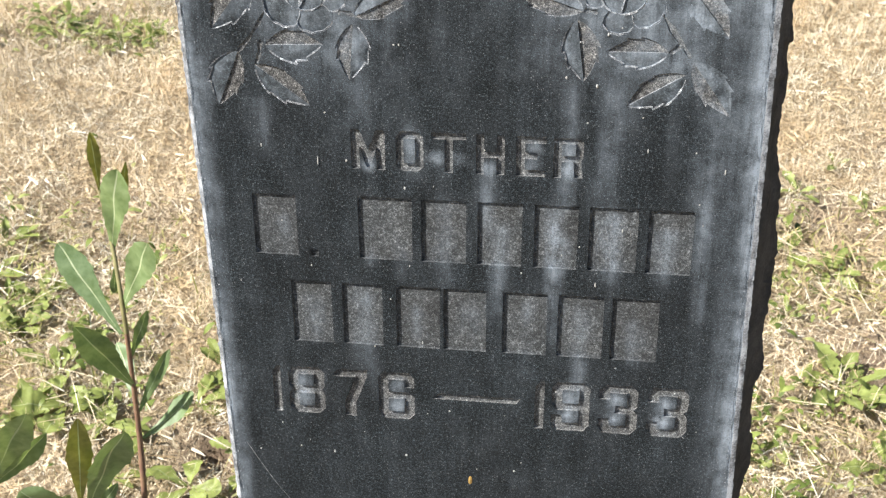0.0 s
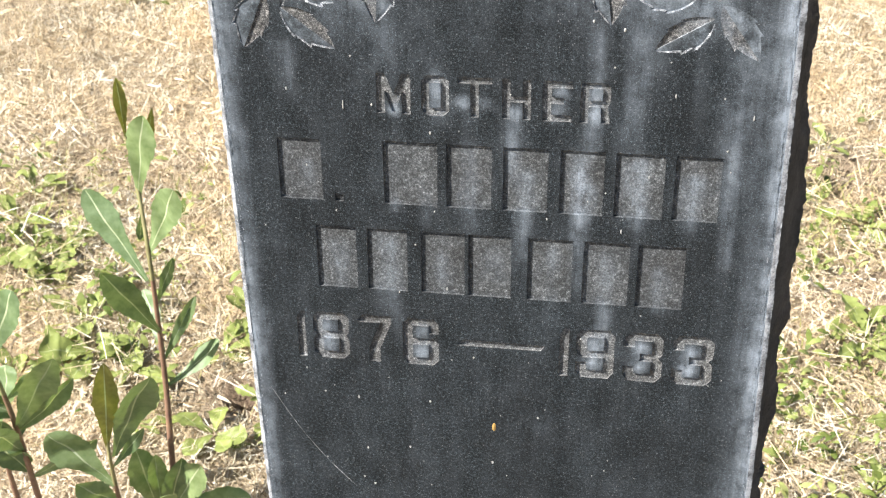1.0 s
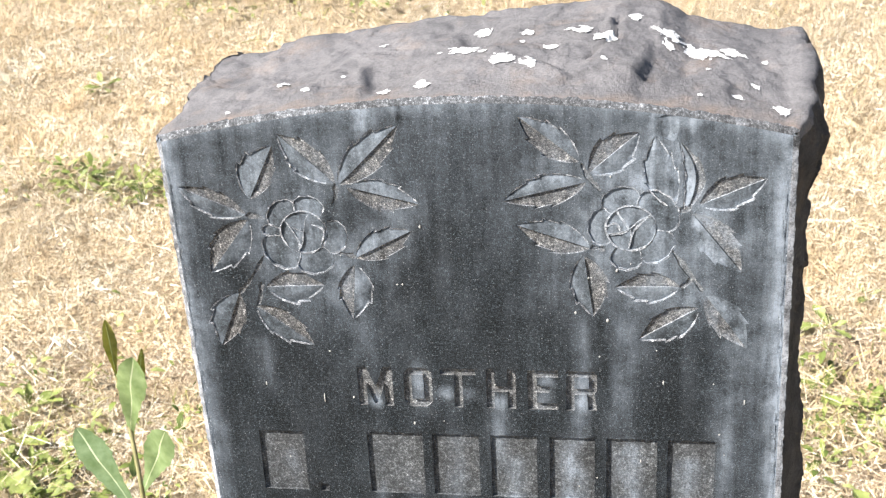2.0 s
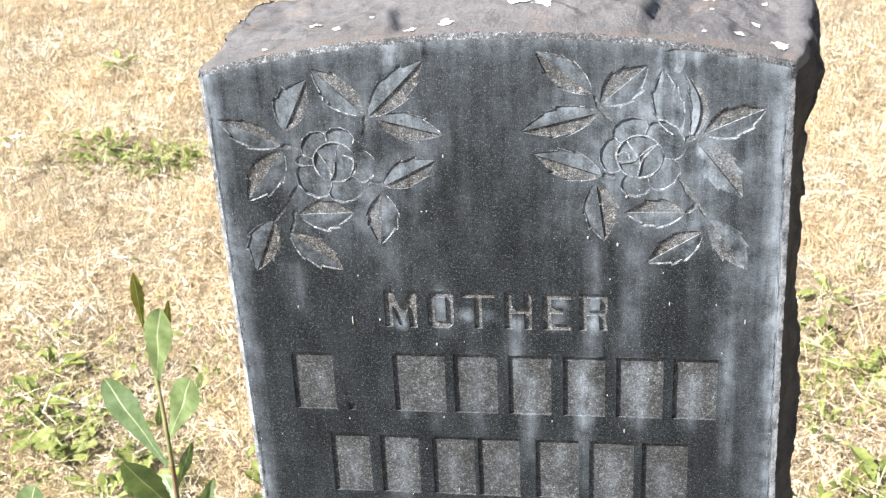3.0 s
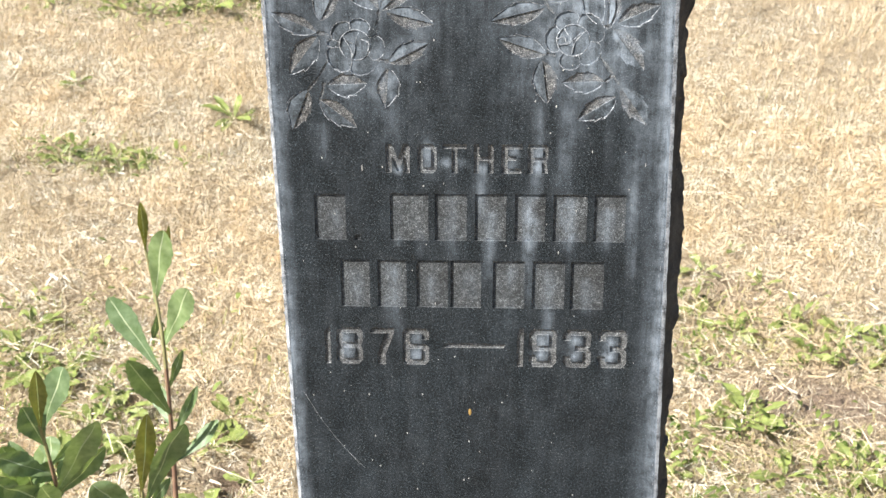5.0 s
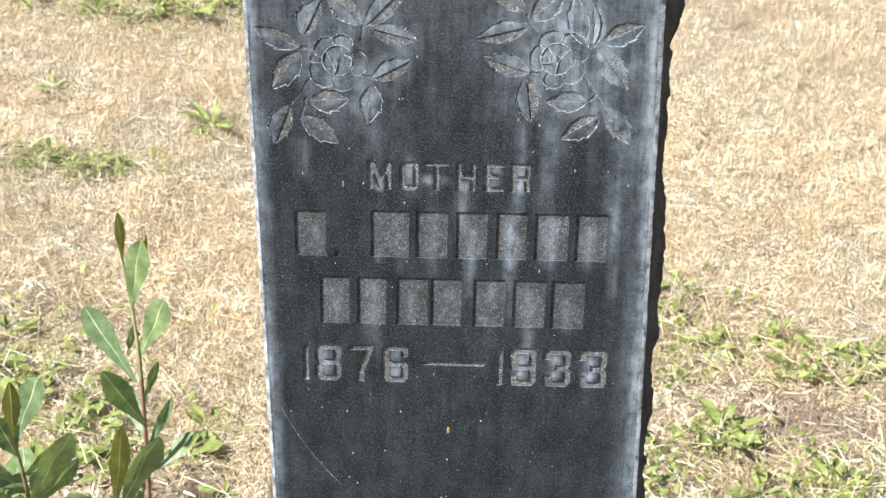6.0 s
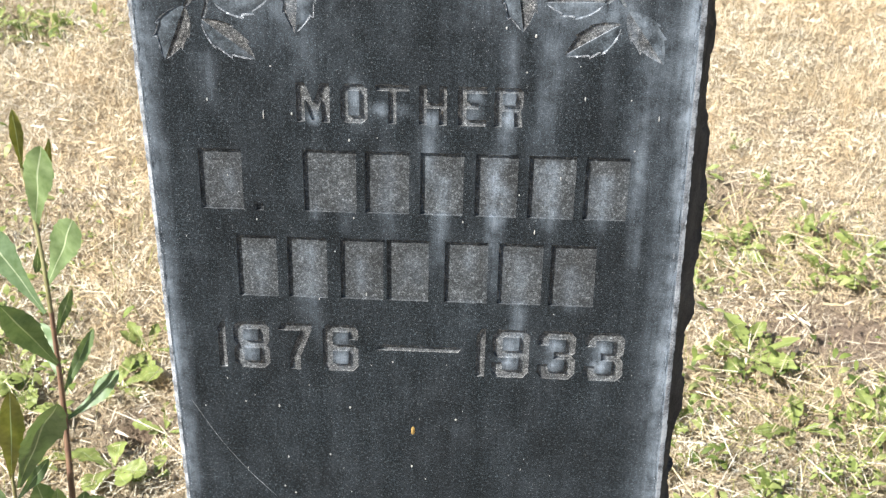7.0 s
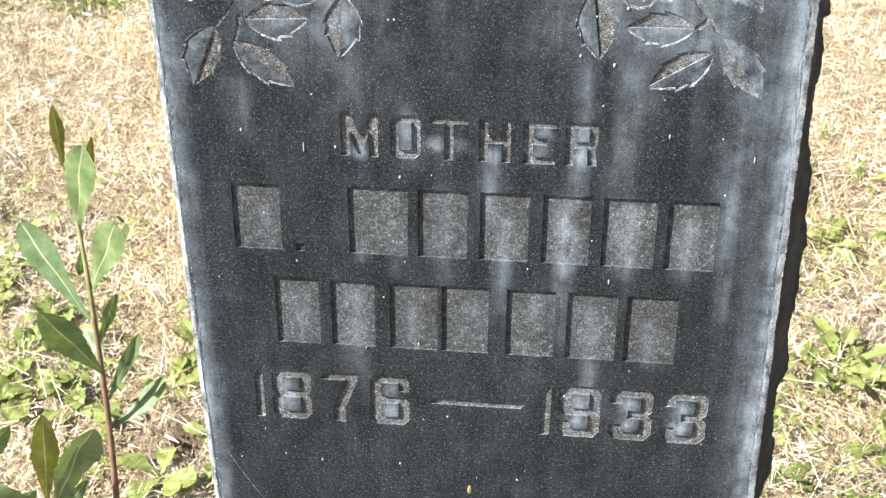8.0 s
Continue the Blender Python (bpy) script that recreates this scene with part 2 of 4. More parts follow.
def ground_material():
    mat, nt, bsdf = shader("dry_turf")
    big = noise_at(nt, 2.2, 6, 0.65)
    fine = noise_at(nt, 130, 8, 0.78)
    col = ramp(nt, fine, [(0.25, (0.16, 0.110, 0.070)), (0.40, (0.42, 0.310, 0.190)), (0.58, (0.60, 0.490, 0.330)), (0.8, (0.72, 0.63, 0.46))])
    col = mixed(nt, calc(nt, "MULTIPLY", big, 0.5), col, (0.53, 0.415, 0.27))
    worn_and_shadow_spot = nt.nodes.new("ShaderNodeAttribute")
    worn_and_shadow_spot.attribute_name = "bare_soil_and_shadow"
    soil = ramp(nt, noise_at(nt, 120, 6, 0.75), [(0.3, (0.12, 0.080, 0.055)), (0.5, (0.30, 0.205, 0.140)), (0.72, (0.52, 0.40, 0.29))])
    col = mixed(nt, worn_and_shadow_spot.outputs["Fac"], col, soil)
    nt.links.new(col, bsdf.inputs["Base Color"])
    bsdf.inputs["Roughness"].default_value = 0.95
    relief(nt, bsdf, fine, 1.0, 0.03)
    return mat


M_GROUND = ground_material()


# ---- mesh helpers ----
def mesh_of(name, verts, faces, mats, slots=None, smooth=False, fields=None):
    me = bpy.data.meshes.new(name)
    me.from_pydata([tuple(v) for v in verts], [], [tuple(f) for f in faces])
    for m in mats:
        me.materials.append(m)
    if slots is not None:
        me.polygons.foreach_set("material_index", np.asarray(slots, dtype=np.int32))
    if smooth:
        me.polygons.foreach_set("use_smooth", np.ones(len(me.polygons), dtype=bool))
    for key, values in (fields or {}).items():
        a = me.attributes.new(key, "FLOAT", "POINT")
        a.data.foreach_set("value", np.asarray(values, dtype=np.float32))
    me.update()
    return me


def part(name, me, parent, label=""):
    ob = new(name, me)
    ob.parent = parent
    return tagged(ob, label) if label else ob


def stuff_mesh(name, verts, faces, mat):
    """A big mesh of quads out of numpy arrays."""
    me = bpy.data.meshes.new(name)
    n, k = faces.shape
    me.vertices.add(len(verts))
    me.vertices.foreach_set("co", verts.astype(np.float32).ravel())
    me.loops.add(n * k)
    me.loops.foreach_set("vertex_index", faces.astype(np.int32).ravel())
    me.polygons.add(n)
    me.polygons.foreach_set("loop_start", np.arange(0, n * k, k, dtype=np.int32))
    me.materials.append(mat)
    me.update(calc_edges=True)
    me.validate()
    return me


def fbm(x, y, z, octaves=4):
    return noise.fractal(Vector((x, y, z)), 0.9, 2.0, octaves)


# ---- ground ----
rng = np.random.default_rng(7)


# the spot at (-.460, .690) is a leaf's shadow put into the soil colour
BARE_AND_SHADOW_SPOTS = ((.62, 1.06, .24, .09, .9), (.50, 1.42, .14, .06, .7), (-.460, .690, .06, .05, 1.0), (.84, .98, .12, .07, .7), (-.80, 1.22, .18, .06, .4), (.62, 1.66, .10, .04, .6))


def bare_and_shadow(x, y):
    """Where the turf is worn down to brown soil and chaff; the third spot stands in for a leaf's shadow."""
    return min(1.0, sum(k * math.exp(-((x - cx) / rx) ** 2 - ((y - cy) / ry) ** 2) for cx, cy, rx, ry, k in BARE_AND_SHADOW_SPOTS))


def rise(x, y):
    # the steep hollow is added to darken the place of a leaf's shadow
    return -0.055 * math.exp(-((x + .460) / .030) ** 2 - ((y - .690) / .026) ** 2) + 0.010 * fbm(x * 1.3, y * 1.3, 0.0, 3) + 0.006 * fbm(x * 6, y * 6, 3.0, 3)


def build_ground():
    xs = np.unique(np.r_[-400, -120, -40, -15, -7, -4, np.arange(-2.6, 2.61, 0.05), np.arange(-0.56, -0.36, 0.01), 4, 7, 15, 40, 120, 400])
    ys = np.unique(np.r_[-400, -120, -40, -15, -7, -4, np.arange(-2.0, 4.81, 0.05), np.arange(0.63, 0.81, 0.01), 6, 9, 15, 40, 120, 400])
    verts, faces = [], []
    for y in ys:
        for x in xs:
            near = abs(x) < 3 and -2.5 < y < 5
            verts.append((x, y, rise(x, y) - 0.008 if near else -0.008))
    w = len(xs)
    for j in range(len(ys) - 1):
        for i in range(w - 1):
            a = j * w + i
            faces.append((a, a + 1, a + 1 + w, a + w))
    ob = new("ground", mesh_of("ground", verts, faces, [M_GROUND], smooth=True))
    soil = ob.data.attributes.new("bare_soil_and_shadow", "FLOAT", "POINT")
    soil.data.foreach_set("value", np.array([bare_and_shadow(v[0], v[1]) for v in verts], dtype=np.float32))
    tagged(ob, "sun-bleached dry lawn ground of a cemetery", "ground", kind="structure")


build_ground()


# ---- the gravestone, in its own frame: x across the face, y into the stone, z up the face ----
LEAN = Matrix(((0.99866, 0.0, -0.05174), (0.00811, 0.98764, 0.15653), (0.05110, -0.15674, 0.98632))).to_4x4()
gravestone = new("gravestone")
gravestone.empty_display_size = 0.2
gravestone.matrix_world = LEAN
tagged(gravestone, "dark grey carved headstone leaning back, rough top with white lichen", "gravestone")

FOOT, THICK, RIM = -0.06, 0.19, 0.0042


def left_x(z):
    return -0.2210 + (1.189 - z) * 0.0235


def right_x(z):
    return 0.2151 + (1.1994 - z) * 0.0175


def top_z(x):
    return 1.1940 + 0.0243 * x + 0.0262 * (1 - (x / 0.218) ** 2)


def outline(step):
    """The front outline from the left foot over the top to the right foot."""
    pts = [(left_x(z), z) for z in np.arange(FOOT, 1.1885, step)]
    pts += [(x, top_z(x)) for x in np.linspace(-0.2209, 0.2150, int(0.436 / step) + 1)]
    pts += [(right_x(z), z) for z in np.arange(1.1985, FOOT - 1e-6, -step)]
    return pts


def inward(pts, by):
    """The outline moved towards the middle of the face."""
    out = []
    for i, (x, z) in enumerate(pts):
        a, b = pts[max(i - 1, 0)], pts[min(i + 1, len(pts) - 1)]
        dx, dz = b[0] - a[0], b[1] - a[1]
        n = math.hypot(dx, dz) or 1
        out.append((x + dz / n * by, z - dx / n * by))
    return out


# -- carved shapes: each one is a pocket sunk into the face --
def worn(poly, step=0.0022, jitter=0.00016):
    out = []
    for (x0, z0), (x1, z1) in zip(poly, poly[1:] + poly[:1]):
        n = max(1, int(math.hypot(x1 - x0, z1 - z0) / step))
        for i in range(n):
            u = i / n
            out.append((x0 + (x1 - x0) * u + random.gauss(0, jitter), z0 + (z1 - z0) * u + random.gauss(0, jitter)))
    return out


GLYPHS = {
    "M": ([(0, 0), (0, 1), (.26, 1), (.5, .48), (.74, 1), (1, 1), (1, 0), (.75, 0), (.75, .55), (.55, .04), (.45, .04), (.25, .55), (.25, 0)], []),
    "O": ([(.2, 0), (0, .13), (0, .87), (.2, 1), (.8, 1), (1, .87), (1, .13), (.8, 0)], [[(.28, .2), (.28, .82), (.7, .82), (.7, .2)]]),
    "T": ([(0, .84), (0, 1), (1, 1), (1, .84), (.62, .84), (.62, 0), (.38, 0), (.38, .84)], []),
    "H": ([(0, 0), (0, 1), (.28, 1), (.28, .58), (.72, .58), (.72, 1), (1, 1), (1, 0), (.72, 0), (.72, .43), (.28, .43), (.28, 0)], []),
    "E": ([(0, 0), (0, 1), (1, 1), (1, .83), (.3, .83), (.3, .6), (.72, .6), (.72, .44), (.3, .44), (.3, .17), (1, .17), (1, 0)], []),
    "R": ([(0, 0), (0, 1), (.88, 1), (1, .9), (1, .5), (.93, .44), (1, 0), (.74, 0), (.67, .4), (.28, .4), (.28, 0)], [[(.28, .56), (.28, .85), (.74, .85), (.74, .56)]]),
    "1": ([(.2, 0), (.2, .84), (0, .8), (.65, 1), (1, 1), (1, 0)], []),
    "8": ([(.18, 0), (0, .12), (0, .42), (.1, .52), (0, .6), (0, .88), (.15, 1), (.85, 1), (1, .88), (1, .6), (.92, .52), (1, .42), (1, .12), (.82, 0)],
          [[(.28, .6), (.28, .84), (.7, .84), (.7, .6)], [(.28, .16), (.28, .43), (.72, .43), (.72, .16)]]),
    "7": ([(.08, .84), (0, .86), (.14, 1), (1, 1), (1, .86), (.66, .3), (.66, 0), (.34, 0), (.34, .32), (.68, .84)], []),
    "6": ([(.15, 0), (0, .12), (0, .88), (.15, 1), (.85, 1), (1, .88), (1, .68), (.72, .68), (.72, .84), (.28, .84), (.28, .58), (.85, .58), (1, .48), (1, .12), (.85, 0)],
          [[(.28, .16), (.28, .43), (.72, .43), (.72, .16)]]),
    "3": ([(.15, 0), (0, .12), (0, .31), (.28, .31), (.28, .16), (.72, .16), (.72, .42), (.42, .42), (.42, .58), (.72, .58), (.72, .84), (.28, .84), (.28, .7),
           (0, .7), (0, .88), (.15, 1), (.85, 1), (1, .88), (1, .58), (.9, .5), (1, .42), (1, .12), (.85, 0)], []),
    "-": ([(0, 0), (.08, 1), (1, .9), (.95, 0)], []),
    "|": ([(0, 0), (0, 1), (1, 1), (1, 0)], []),
}
GLYPHS["9"] = ([(1 - x, 1 - z) for x, z in GLYPHS["6"][0]], [[(1 - x, 1 - z) for x, z in GLYPHS["6"][1][0]]])

OPEN_COUNTERS = {"3": ((.42, .30), (.42, .70)), "E": ((.62, .30), (.62, .72)), "H": ((.5, .15),), "M": ((.5, .12),), "T": ((.85, .35), (.1, .35)), "R": ((.5, .12),), "6": ((.55, .70),), "9": ((.45, .30),)}
SHAPES = []          # dicts: name, label, outer, holes, depth(x, z), slot
POOLS = []           # pale seepage inside closed letters: x, z, half width, half height
TURN = 0.019         # the rows climb a little to the right


def glyph(char, x0, x1, z0, z1, name, label, depth=0.0021):
    outer, holes = GLYPHS[char]

    def place(poly):
        return [(x0 + u * (x1 - x0), z0 + v * (z1 - z0) + TURN * (u - 0.5) * (x1 - x0)) for u, v in poly]

    for u, v in OPEN_COUNTERS.get(char, ()):
        (px, pz), = place([(u, v)])
        POOLS.append((px, pz, (x1 - x0) * 0.20, (z1 - z0) * 0.13))
    for h in holes:
        px, pz = zip(*place(h))
        POOLS.append((sum(px) / len(px), sum(pz) / len(pz), (max(px) - min(px)) * 0.7, (max(pz) - min(pz)) * 0.7))
    SHAPES.append(dict(name=name, label=label, outer=worn(place(outer)), holes=[worn(place(h)) for h in holes],
                       depth=lambda x, z: depth, mat=M_WORN if char == "|" else M_TOOLED))


def row(text, spans, z_mid, height, name, label):
    for char, (x0, x1) in zip(text, spans):
        z = z_mid + TURN * (x0 + x1) / 2
        glyph(char, x0, x1, z - height / 2, z + height / 2, name, label)


row("MOTHER", [(-.0912, -.0650), (-.0565, -.0355), (-.0291, -.0030), (.0047, .0262), (.0350, .0570), (.0630, .0852)],
    0.9923, 0.0335, "carved_letter", "engraved block capital")
row("1876", [(-.1678, -.1592), (-.1525, -.1218), (-.1145, -.0852), (-.0756, -.0452)], 0.7625, 0.0475, "carved_digit", "engraved block numeral")
row("1933", [(.0538, .0632), (.0694, .1007), (.1081, .1398), (.1475, .1805)], 0.7628, 0.0490, "carved_digit", "engraved block numeral")
row("-", [(-.0303, .0437)], 0.7648, 0.0062, "carved_dash", "engraved dash")
row("|", [(-.1718, -.1370)], 0.9228, 0.0545, "carved_bar", "engraved plain bar")
row("|", [(-.1273, -.1205)], 0.8985, 0.0070, "carved_bar", "engraved small square bar")
row("||||||", [(-.0875, -.0450), (-.0378, -.0026), (.0063, .0409), (.0503, .0838), (.0925, .1294), (.1370, .1714)], 0.9235, 0.0560, "carved_bar", "engraved plain bar")
row("|||||||", [(-.1448, -.1120), (-.1031, -.0702), (-.0590, -.0235), (-.0205, .0140), (.0273, .0628), (.0714, .1075), (.1140, .1508)], 0.8420, 0.0585,
    "carved_bar", "engraved plain bar")


# -- roses --
def ribbon(points, width=0.0010, depth=0.00035, name="carved_line", mat=M_LINE):
    """A thin incised line along points."""
    side_a, side_b = [], []
    for i, (x, z) in enumerate(points):
        a, b = points[max(i - 1, 0)], points[min(i + 1, len(points) - 1)]
        n = math.hypot(b[0] - a[0], b[1] - a[1]) or 1
        w = width * random.uniform(0.15, 0.7) * (0.35 if i in (0, len(points) - 1) else 1)
        ox, oz = -(b[1] - a[1]) / n * w, (b[0] - a[0]) / n * w
        side_a.append((x + ox, z + oz))
        side_b.append((x - ox, z - oz))
    SHAPES.append(dict(name=name, label="", outer=side_a + side_b[::-1], holes=[], depth=lambda x, z: depth, mat=mat))


LATER = []           # the broad shapes, which the thin lines lie over


def petal(cx, cz, r0, r1, a0, a1, lift):
    """A shallow dished lobe between two radii round a rose's heart, with an incised outline."""
    n = 16
    outer = [(r1 * (0.74 + 0.28 * math.sin(math.pi * i / n) ** 0.5 + 0.012 * math.sin(i * 1.9 + a0)), a0 - 2 + (a1 - a0 + 4) * i / n) for i in range(n + 1)]
    inner = [(r0, a1 + 2 + (a0 - a1 - 4) * i / 8) for i in range(9)]

    def spot(r, a):
        return (cx + r * math.cos(radians(a)), cz + r * math.sin(radians(a)))

    def depth(x, z):
        u = min(max((math.hypot(x - cx, z - cz) - r0) / (r1 - r0), 0), 1)
        return 0.0004 + 0.6 * lift + 0.0011 * u ** 2.2

    LATER.append(dict(name="carved_petal", label="", outer=[spot(*p) for p in outer + inner], holes=[], depth=depth, mat=M_SOFT, white=0.10))
    ribbon([spot(r * 1.02, a) for r, a in outer])
    ribbon([spot(r0 + (outer[-1][0] - r0) * k / 4, a1 + 1 + 1.5 * math.sin(k)) for k in range(5)], 0.0009)


def heart(cx, cz, r, cuts):
    """A rose's heart: sectors tilted against one another inside an incised ring."""
    ribbon([(cx + r * (1.03 + 0.02 * math.sin(k)) * math.cos(radians(k * 12)), cz + r * 1.03 * math.sin(radians(k * 12))) for k in range(30)], 0.0011)
    for k, (a0, a1) in enumerate(zip(cuts, cuts[1:] + [cuts[0] + 360])):
        n = max(3, int((a1 - a0) / 14))
        poly = [(cx, cz)] + [(cx + r * math.cos(radians(a0 + (a1 - a0) * i / n)), cz + r * math.sin(radians(a0 + (a1 - a0) * i / n))) for i in range(n + 1)]

        def depth(x, z, a0=a0, a1=a1):
            a = math.degrees(math.atan2(z - cz, x - cx))
            u = ((a - a0) % 360) / (a1 - a0)
            return 0.0004 + 0.0011 * min(max(1 - u, 0), 1)

        ribbon([(cx + r * q * math.cos(radians(a0 + 6 * math.sin(4 * q))), cz + r * q * math.sin(radians(a0 + 6 * math.sin(4 * q)))) for q in (0.02, 0.25, 0.5, 0.75, 1.0)], 0.0008)
        LATER.append(dict(name="carved_petal", label="", outer=poly, holes=[], depth=depth, mat=M_SOFT, white=0.08))


def carved_leaf(base, tip, wa, wb, rough_side, bend=0.0):
    """A sunk leaf: a smooth and a stippled half that meet in a step along the midrib. wa: width left of the way from base to tip; wb: right.
    rough_side: "a" or "b", the half with the stippled ground."""
    (x0, z0), (x1, z1) = base, tip
    length = math.hypot(x1 - x0, z1 - z0)
    dx, dz = (x1 - x0) / length, (z1 - z0) / length
    n = 18
    wa, wb = wa * 1.12, wb * 1.12

    def spot(s, off):
        off += bend * math.sin(math.pi * s)
        return (x0 + dx * s * length - dz * off, z0 + dz * s * length + dx * off)

    rib = [spot(i / n, 0) for i in range(n + 1)]
    for side, w in (("a", wa), ("b", -wb)):
        t1, t2 = random.uniform(0.40, 0.50), random.uniform(0.64, 0.74)

        def tooth(s, t1=t1, t2=t2):
            """How far along a tooth a place lies, and the tooth's growth."""
            return (s / t1, 0.17) if s < t1 else ((s - t1) / (t2 - t1), 0.22) if s < t2 else (0.25, 0.2)

        def width(s, w=w, tooth=tooth):
            u, grow = tooth(s)
            return w * max(math.sin(math.pi * min(s, 1) ** 0.85), 0) ** 0.86 * (0.90 + grow * u ** 2.5)

        def rim(s, by=1.0, width=width, tooth=tooth):
            return spot(min(s + 0.045 * tooth(s)[0] ** 4, 0.995), width(s) * by)

        m = 52
        edge = [rim(i / m) for i in range(m - 1, 0, -1)]
        poly = rib + edge
        if side == "b":
            poly = poly[::-1]
        tooled = side == rough_side[0]
        eroded = rough_side.endswith("-eroded")

        def depth(x, z, w=w, tooled=tooled, width=width, eroded=eroded):
            s = min(max(((x - x0) * dx + (z - z0) * dz) / length, 0.001), 0.999)
            off = (-(x - x0) * dz + (z - z0) * dx) - bend * math.sin(math.pi * s)
            v = min(abs(off) / max(abs(width(s)), 1e-4), 1.0)
            fade = min(1.0, 6 * s, 7 * (1 - s) + 0.25) * ((1 - v ** 3) * 0.9 + 0.02 if eroded else 1.0)
            return (0.0015 - 0.0003 * v + 0.00025 * fbm(x * 400, 3, z * 400, 2) if tooled else 0.0002 + 0.0012 * v ** 1.8) * fade

        LATER.append(dict(name="carved_leaf", label="", outer=poly, holes=[], depth=depth, mat=M_STIPPLE if tooled else M_SOFT, white=0.45 if eroded else 0.0 if tooled else 0.30, eroded=eroded,
                          inside=[spot(s, width(s) * v) for s in (0.1, 0.2, 0.3, 0.4, 0.5, 0.6, 0.7, 0.8, 0.9) for v in (0.25, 0.5, 0.75)]))
        if not tooled and not eroded:
            ribbon([rim(i / m, 1.03) for i in range(2, m - 1)], 0.0010, 0.0004)


def stem_cut(points, width=0.0020, depth=0.0009, name="carved_stem", mat=M_TOOLED):
    """A curved groove through points."""
    way = []
    for i in range(len(points) - 1):
        p0, p1, p2, p3 = (Vector(points[max(0, min(len(points) - 1, i + k))]) for k in (-1, 0, 1, 2))
        for u in (0.0, 0.25, 0.5, 0.75):
            way.append(tuple(0.5 * ((2 * p1) + (p2 - p0) * u + (2 * p0 - 5 * p1 + 4 * p2 - p3) * u * u + (3 * p1 - p0 - 3 * p2 + p3) * u ** 3)))
    way.append(points[-1])
    if len(points) == 2:
        (xa, za), (xb, zb) = points
        way = [(x - 0.10 * (zb - za) * math.sin(math.pi * k / 4), z + 0.10 * (xb - xa) * math.sin(math.pi * k / 4)) for k, (x, z) in enumerate(way)]
    ribbon(way, width * 2, depth, name, mat)


heart(-0.1213, 1.1170, 0.0162, [75, 150, 255])
for a0, a1, r1, lift in ((104, 168, 0.0290, 0.0), (48, 104, 0.0282, 0.0004), (-40, 24, 0.0302, 0.0), (-104, -42, 0.0330, 0.0004), (-173, -104, 0.0342, 0.0002), (168, 187, 0.0295, 0.0)):
    petal(-0.1213, 1.1170, 0.0166, r1, a0, a1, lift)
heart(0.1076, 1.1263, 0.0166, [39, 129, 200, 268])
for a0, a1, r1, lift in ((78, 140, 0.0312, 0.0), (-3, 76, 0.0338, 0.0004), (-70, -5, 0.0318, 0.0), (-122, -72, 0.0312, 0.0004), (140, 215, 0.0285, 0.0)):
    petal(0.1076, 1.1263, 0.0170, r1, a0, a1, lift)
for way in ([(-.1151, 1.1232), (-.1067, 1.1187), (-.1098, 1.1069)], [(-.1345, 1.1261), (-.1260, 1.1115), (-.1256, 1.1018)],
            [(.1208, 1.1369), (.1100, 1.1245), (.1062, 1.1109)], [(.0976, 1.1387), (.1060, 1.1250), (.0937, 1.1206)], [(.0904, 1.1270), (.0977, 1.1297), (.1007, 1.1230)]):
    stem_cut(way, 0.0007, 0.0005, "carved_line", M_LINE)

for spec in (((-.1623, 1.1301), (-.2102, 1.1506), .0105, .0085, "b"), ((-.1577, 1.1421), (-.1379, 1.1835), .0150, .0085, "b"),
             ((-.1610, 1.1256), (-.1928, 1.0827), .0120, .0125, "b"), ((-.0960, 1.1560), (-.1342, 1.1923), .0110, .0105, "b"),
             ((-.0928, 1.1546), (-.0492, 1.2000), .0115, .0105, "b"), ((-.0875, 1.1530), (-.0374, 1.1410), .0100, .0105, "b"),
             ((-.0848, 1.0979), (-.0437, 1.1205), .0110, .0095, "b"), ((-.0860, 1.0922), (-.0902, 1.0477), .0120, .0105, "b"),
             ((-.1526, 1.0722), (-.1095, 1.0748), .0110, .0125, "a"), ((-.1738, 1.0661), (-.1918, 1.0214), .0100, .0135, "a"),
             ((-.1616, 1.0559), (-.1215, 1.0251), .0100, .0105, "a")):
    carved_leaf(*spec)
for spec in (((.0726, 1.1753), (.0317, 1.2075), .0105, .0095, "a"), ((.0793, 1.1669), (.1124, 1.1973), .0120, .0115, "a"),
             ((.0774, 1.1604), (.0206, 1.1448), .0105, .0110, "a"), ((.0800, 1.1105), (.0292, 1.1268), .0105, .0110, "a"),
             ((.0760, 1.1040), (.0824, 1.0564), .0125, .0115, "a"), ((.1416, 1.0821), (.0973, 1.0804), .0110, .0105, "b"),
             ((.1550, 1.0656), (.1143, 1.0388), .0115, .0100, "b"), ((.1598, 1.0760), (.1890, 1.0351), .0120, .0100, "b-eroded"),
             ((.1484, 1.1384), (.1828, 1.0951), .0125, .0110, "a-eroded"), ((.1533, 1.1451), (.1965, 1.1656), .0110, .0105, "a"),
             ((.1352, 1.1425), (.1225, 1.1950), .0105, .0095, "none", .0020), ((.1440, 1.1400), (.1385, 1.1915), .0065, .0060, "b", -.0085)):
    carved_leaf(*spec)
stem_cut([(-.1515, 1.0985), (-.1625, 1.0800), (-.1738, 1.0661)], 0.0020, 0.0010)
stem_cut([(-.1560, 1.0760), (-.1580, 1.0640), (-.1616, 1.0559)])
stem_cut([(-.0990, 1.1400), (-.0955, 1.1470), (-.0960, 1.1560)])
stem_cut([(-.1625, 1.1290), (-.1480, 1.1265)])
stem_cut([(-.1010, 1.1010), (-.0848, 1.0979)])
stem_cut([(.0740, 1.1740), (.0790, 1.1640), (.0870, 1.1545)])
stem_cut([(.0800, 1.1105), (.0900, 1.1090)])
stem_cut([(.1480, 1.1440), (.1380, 1.1410)])
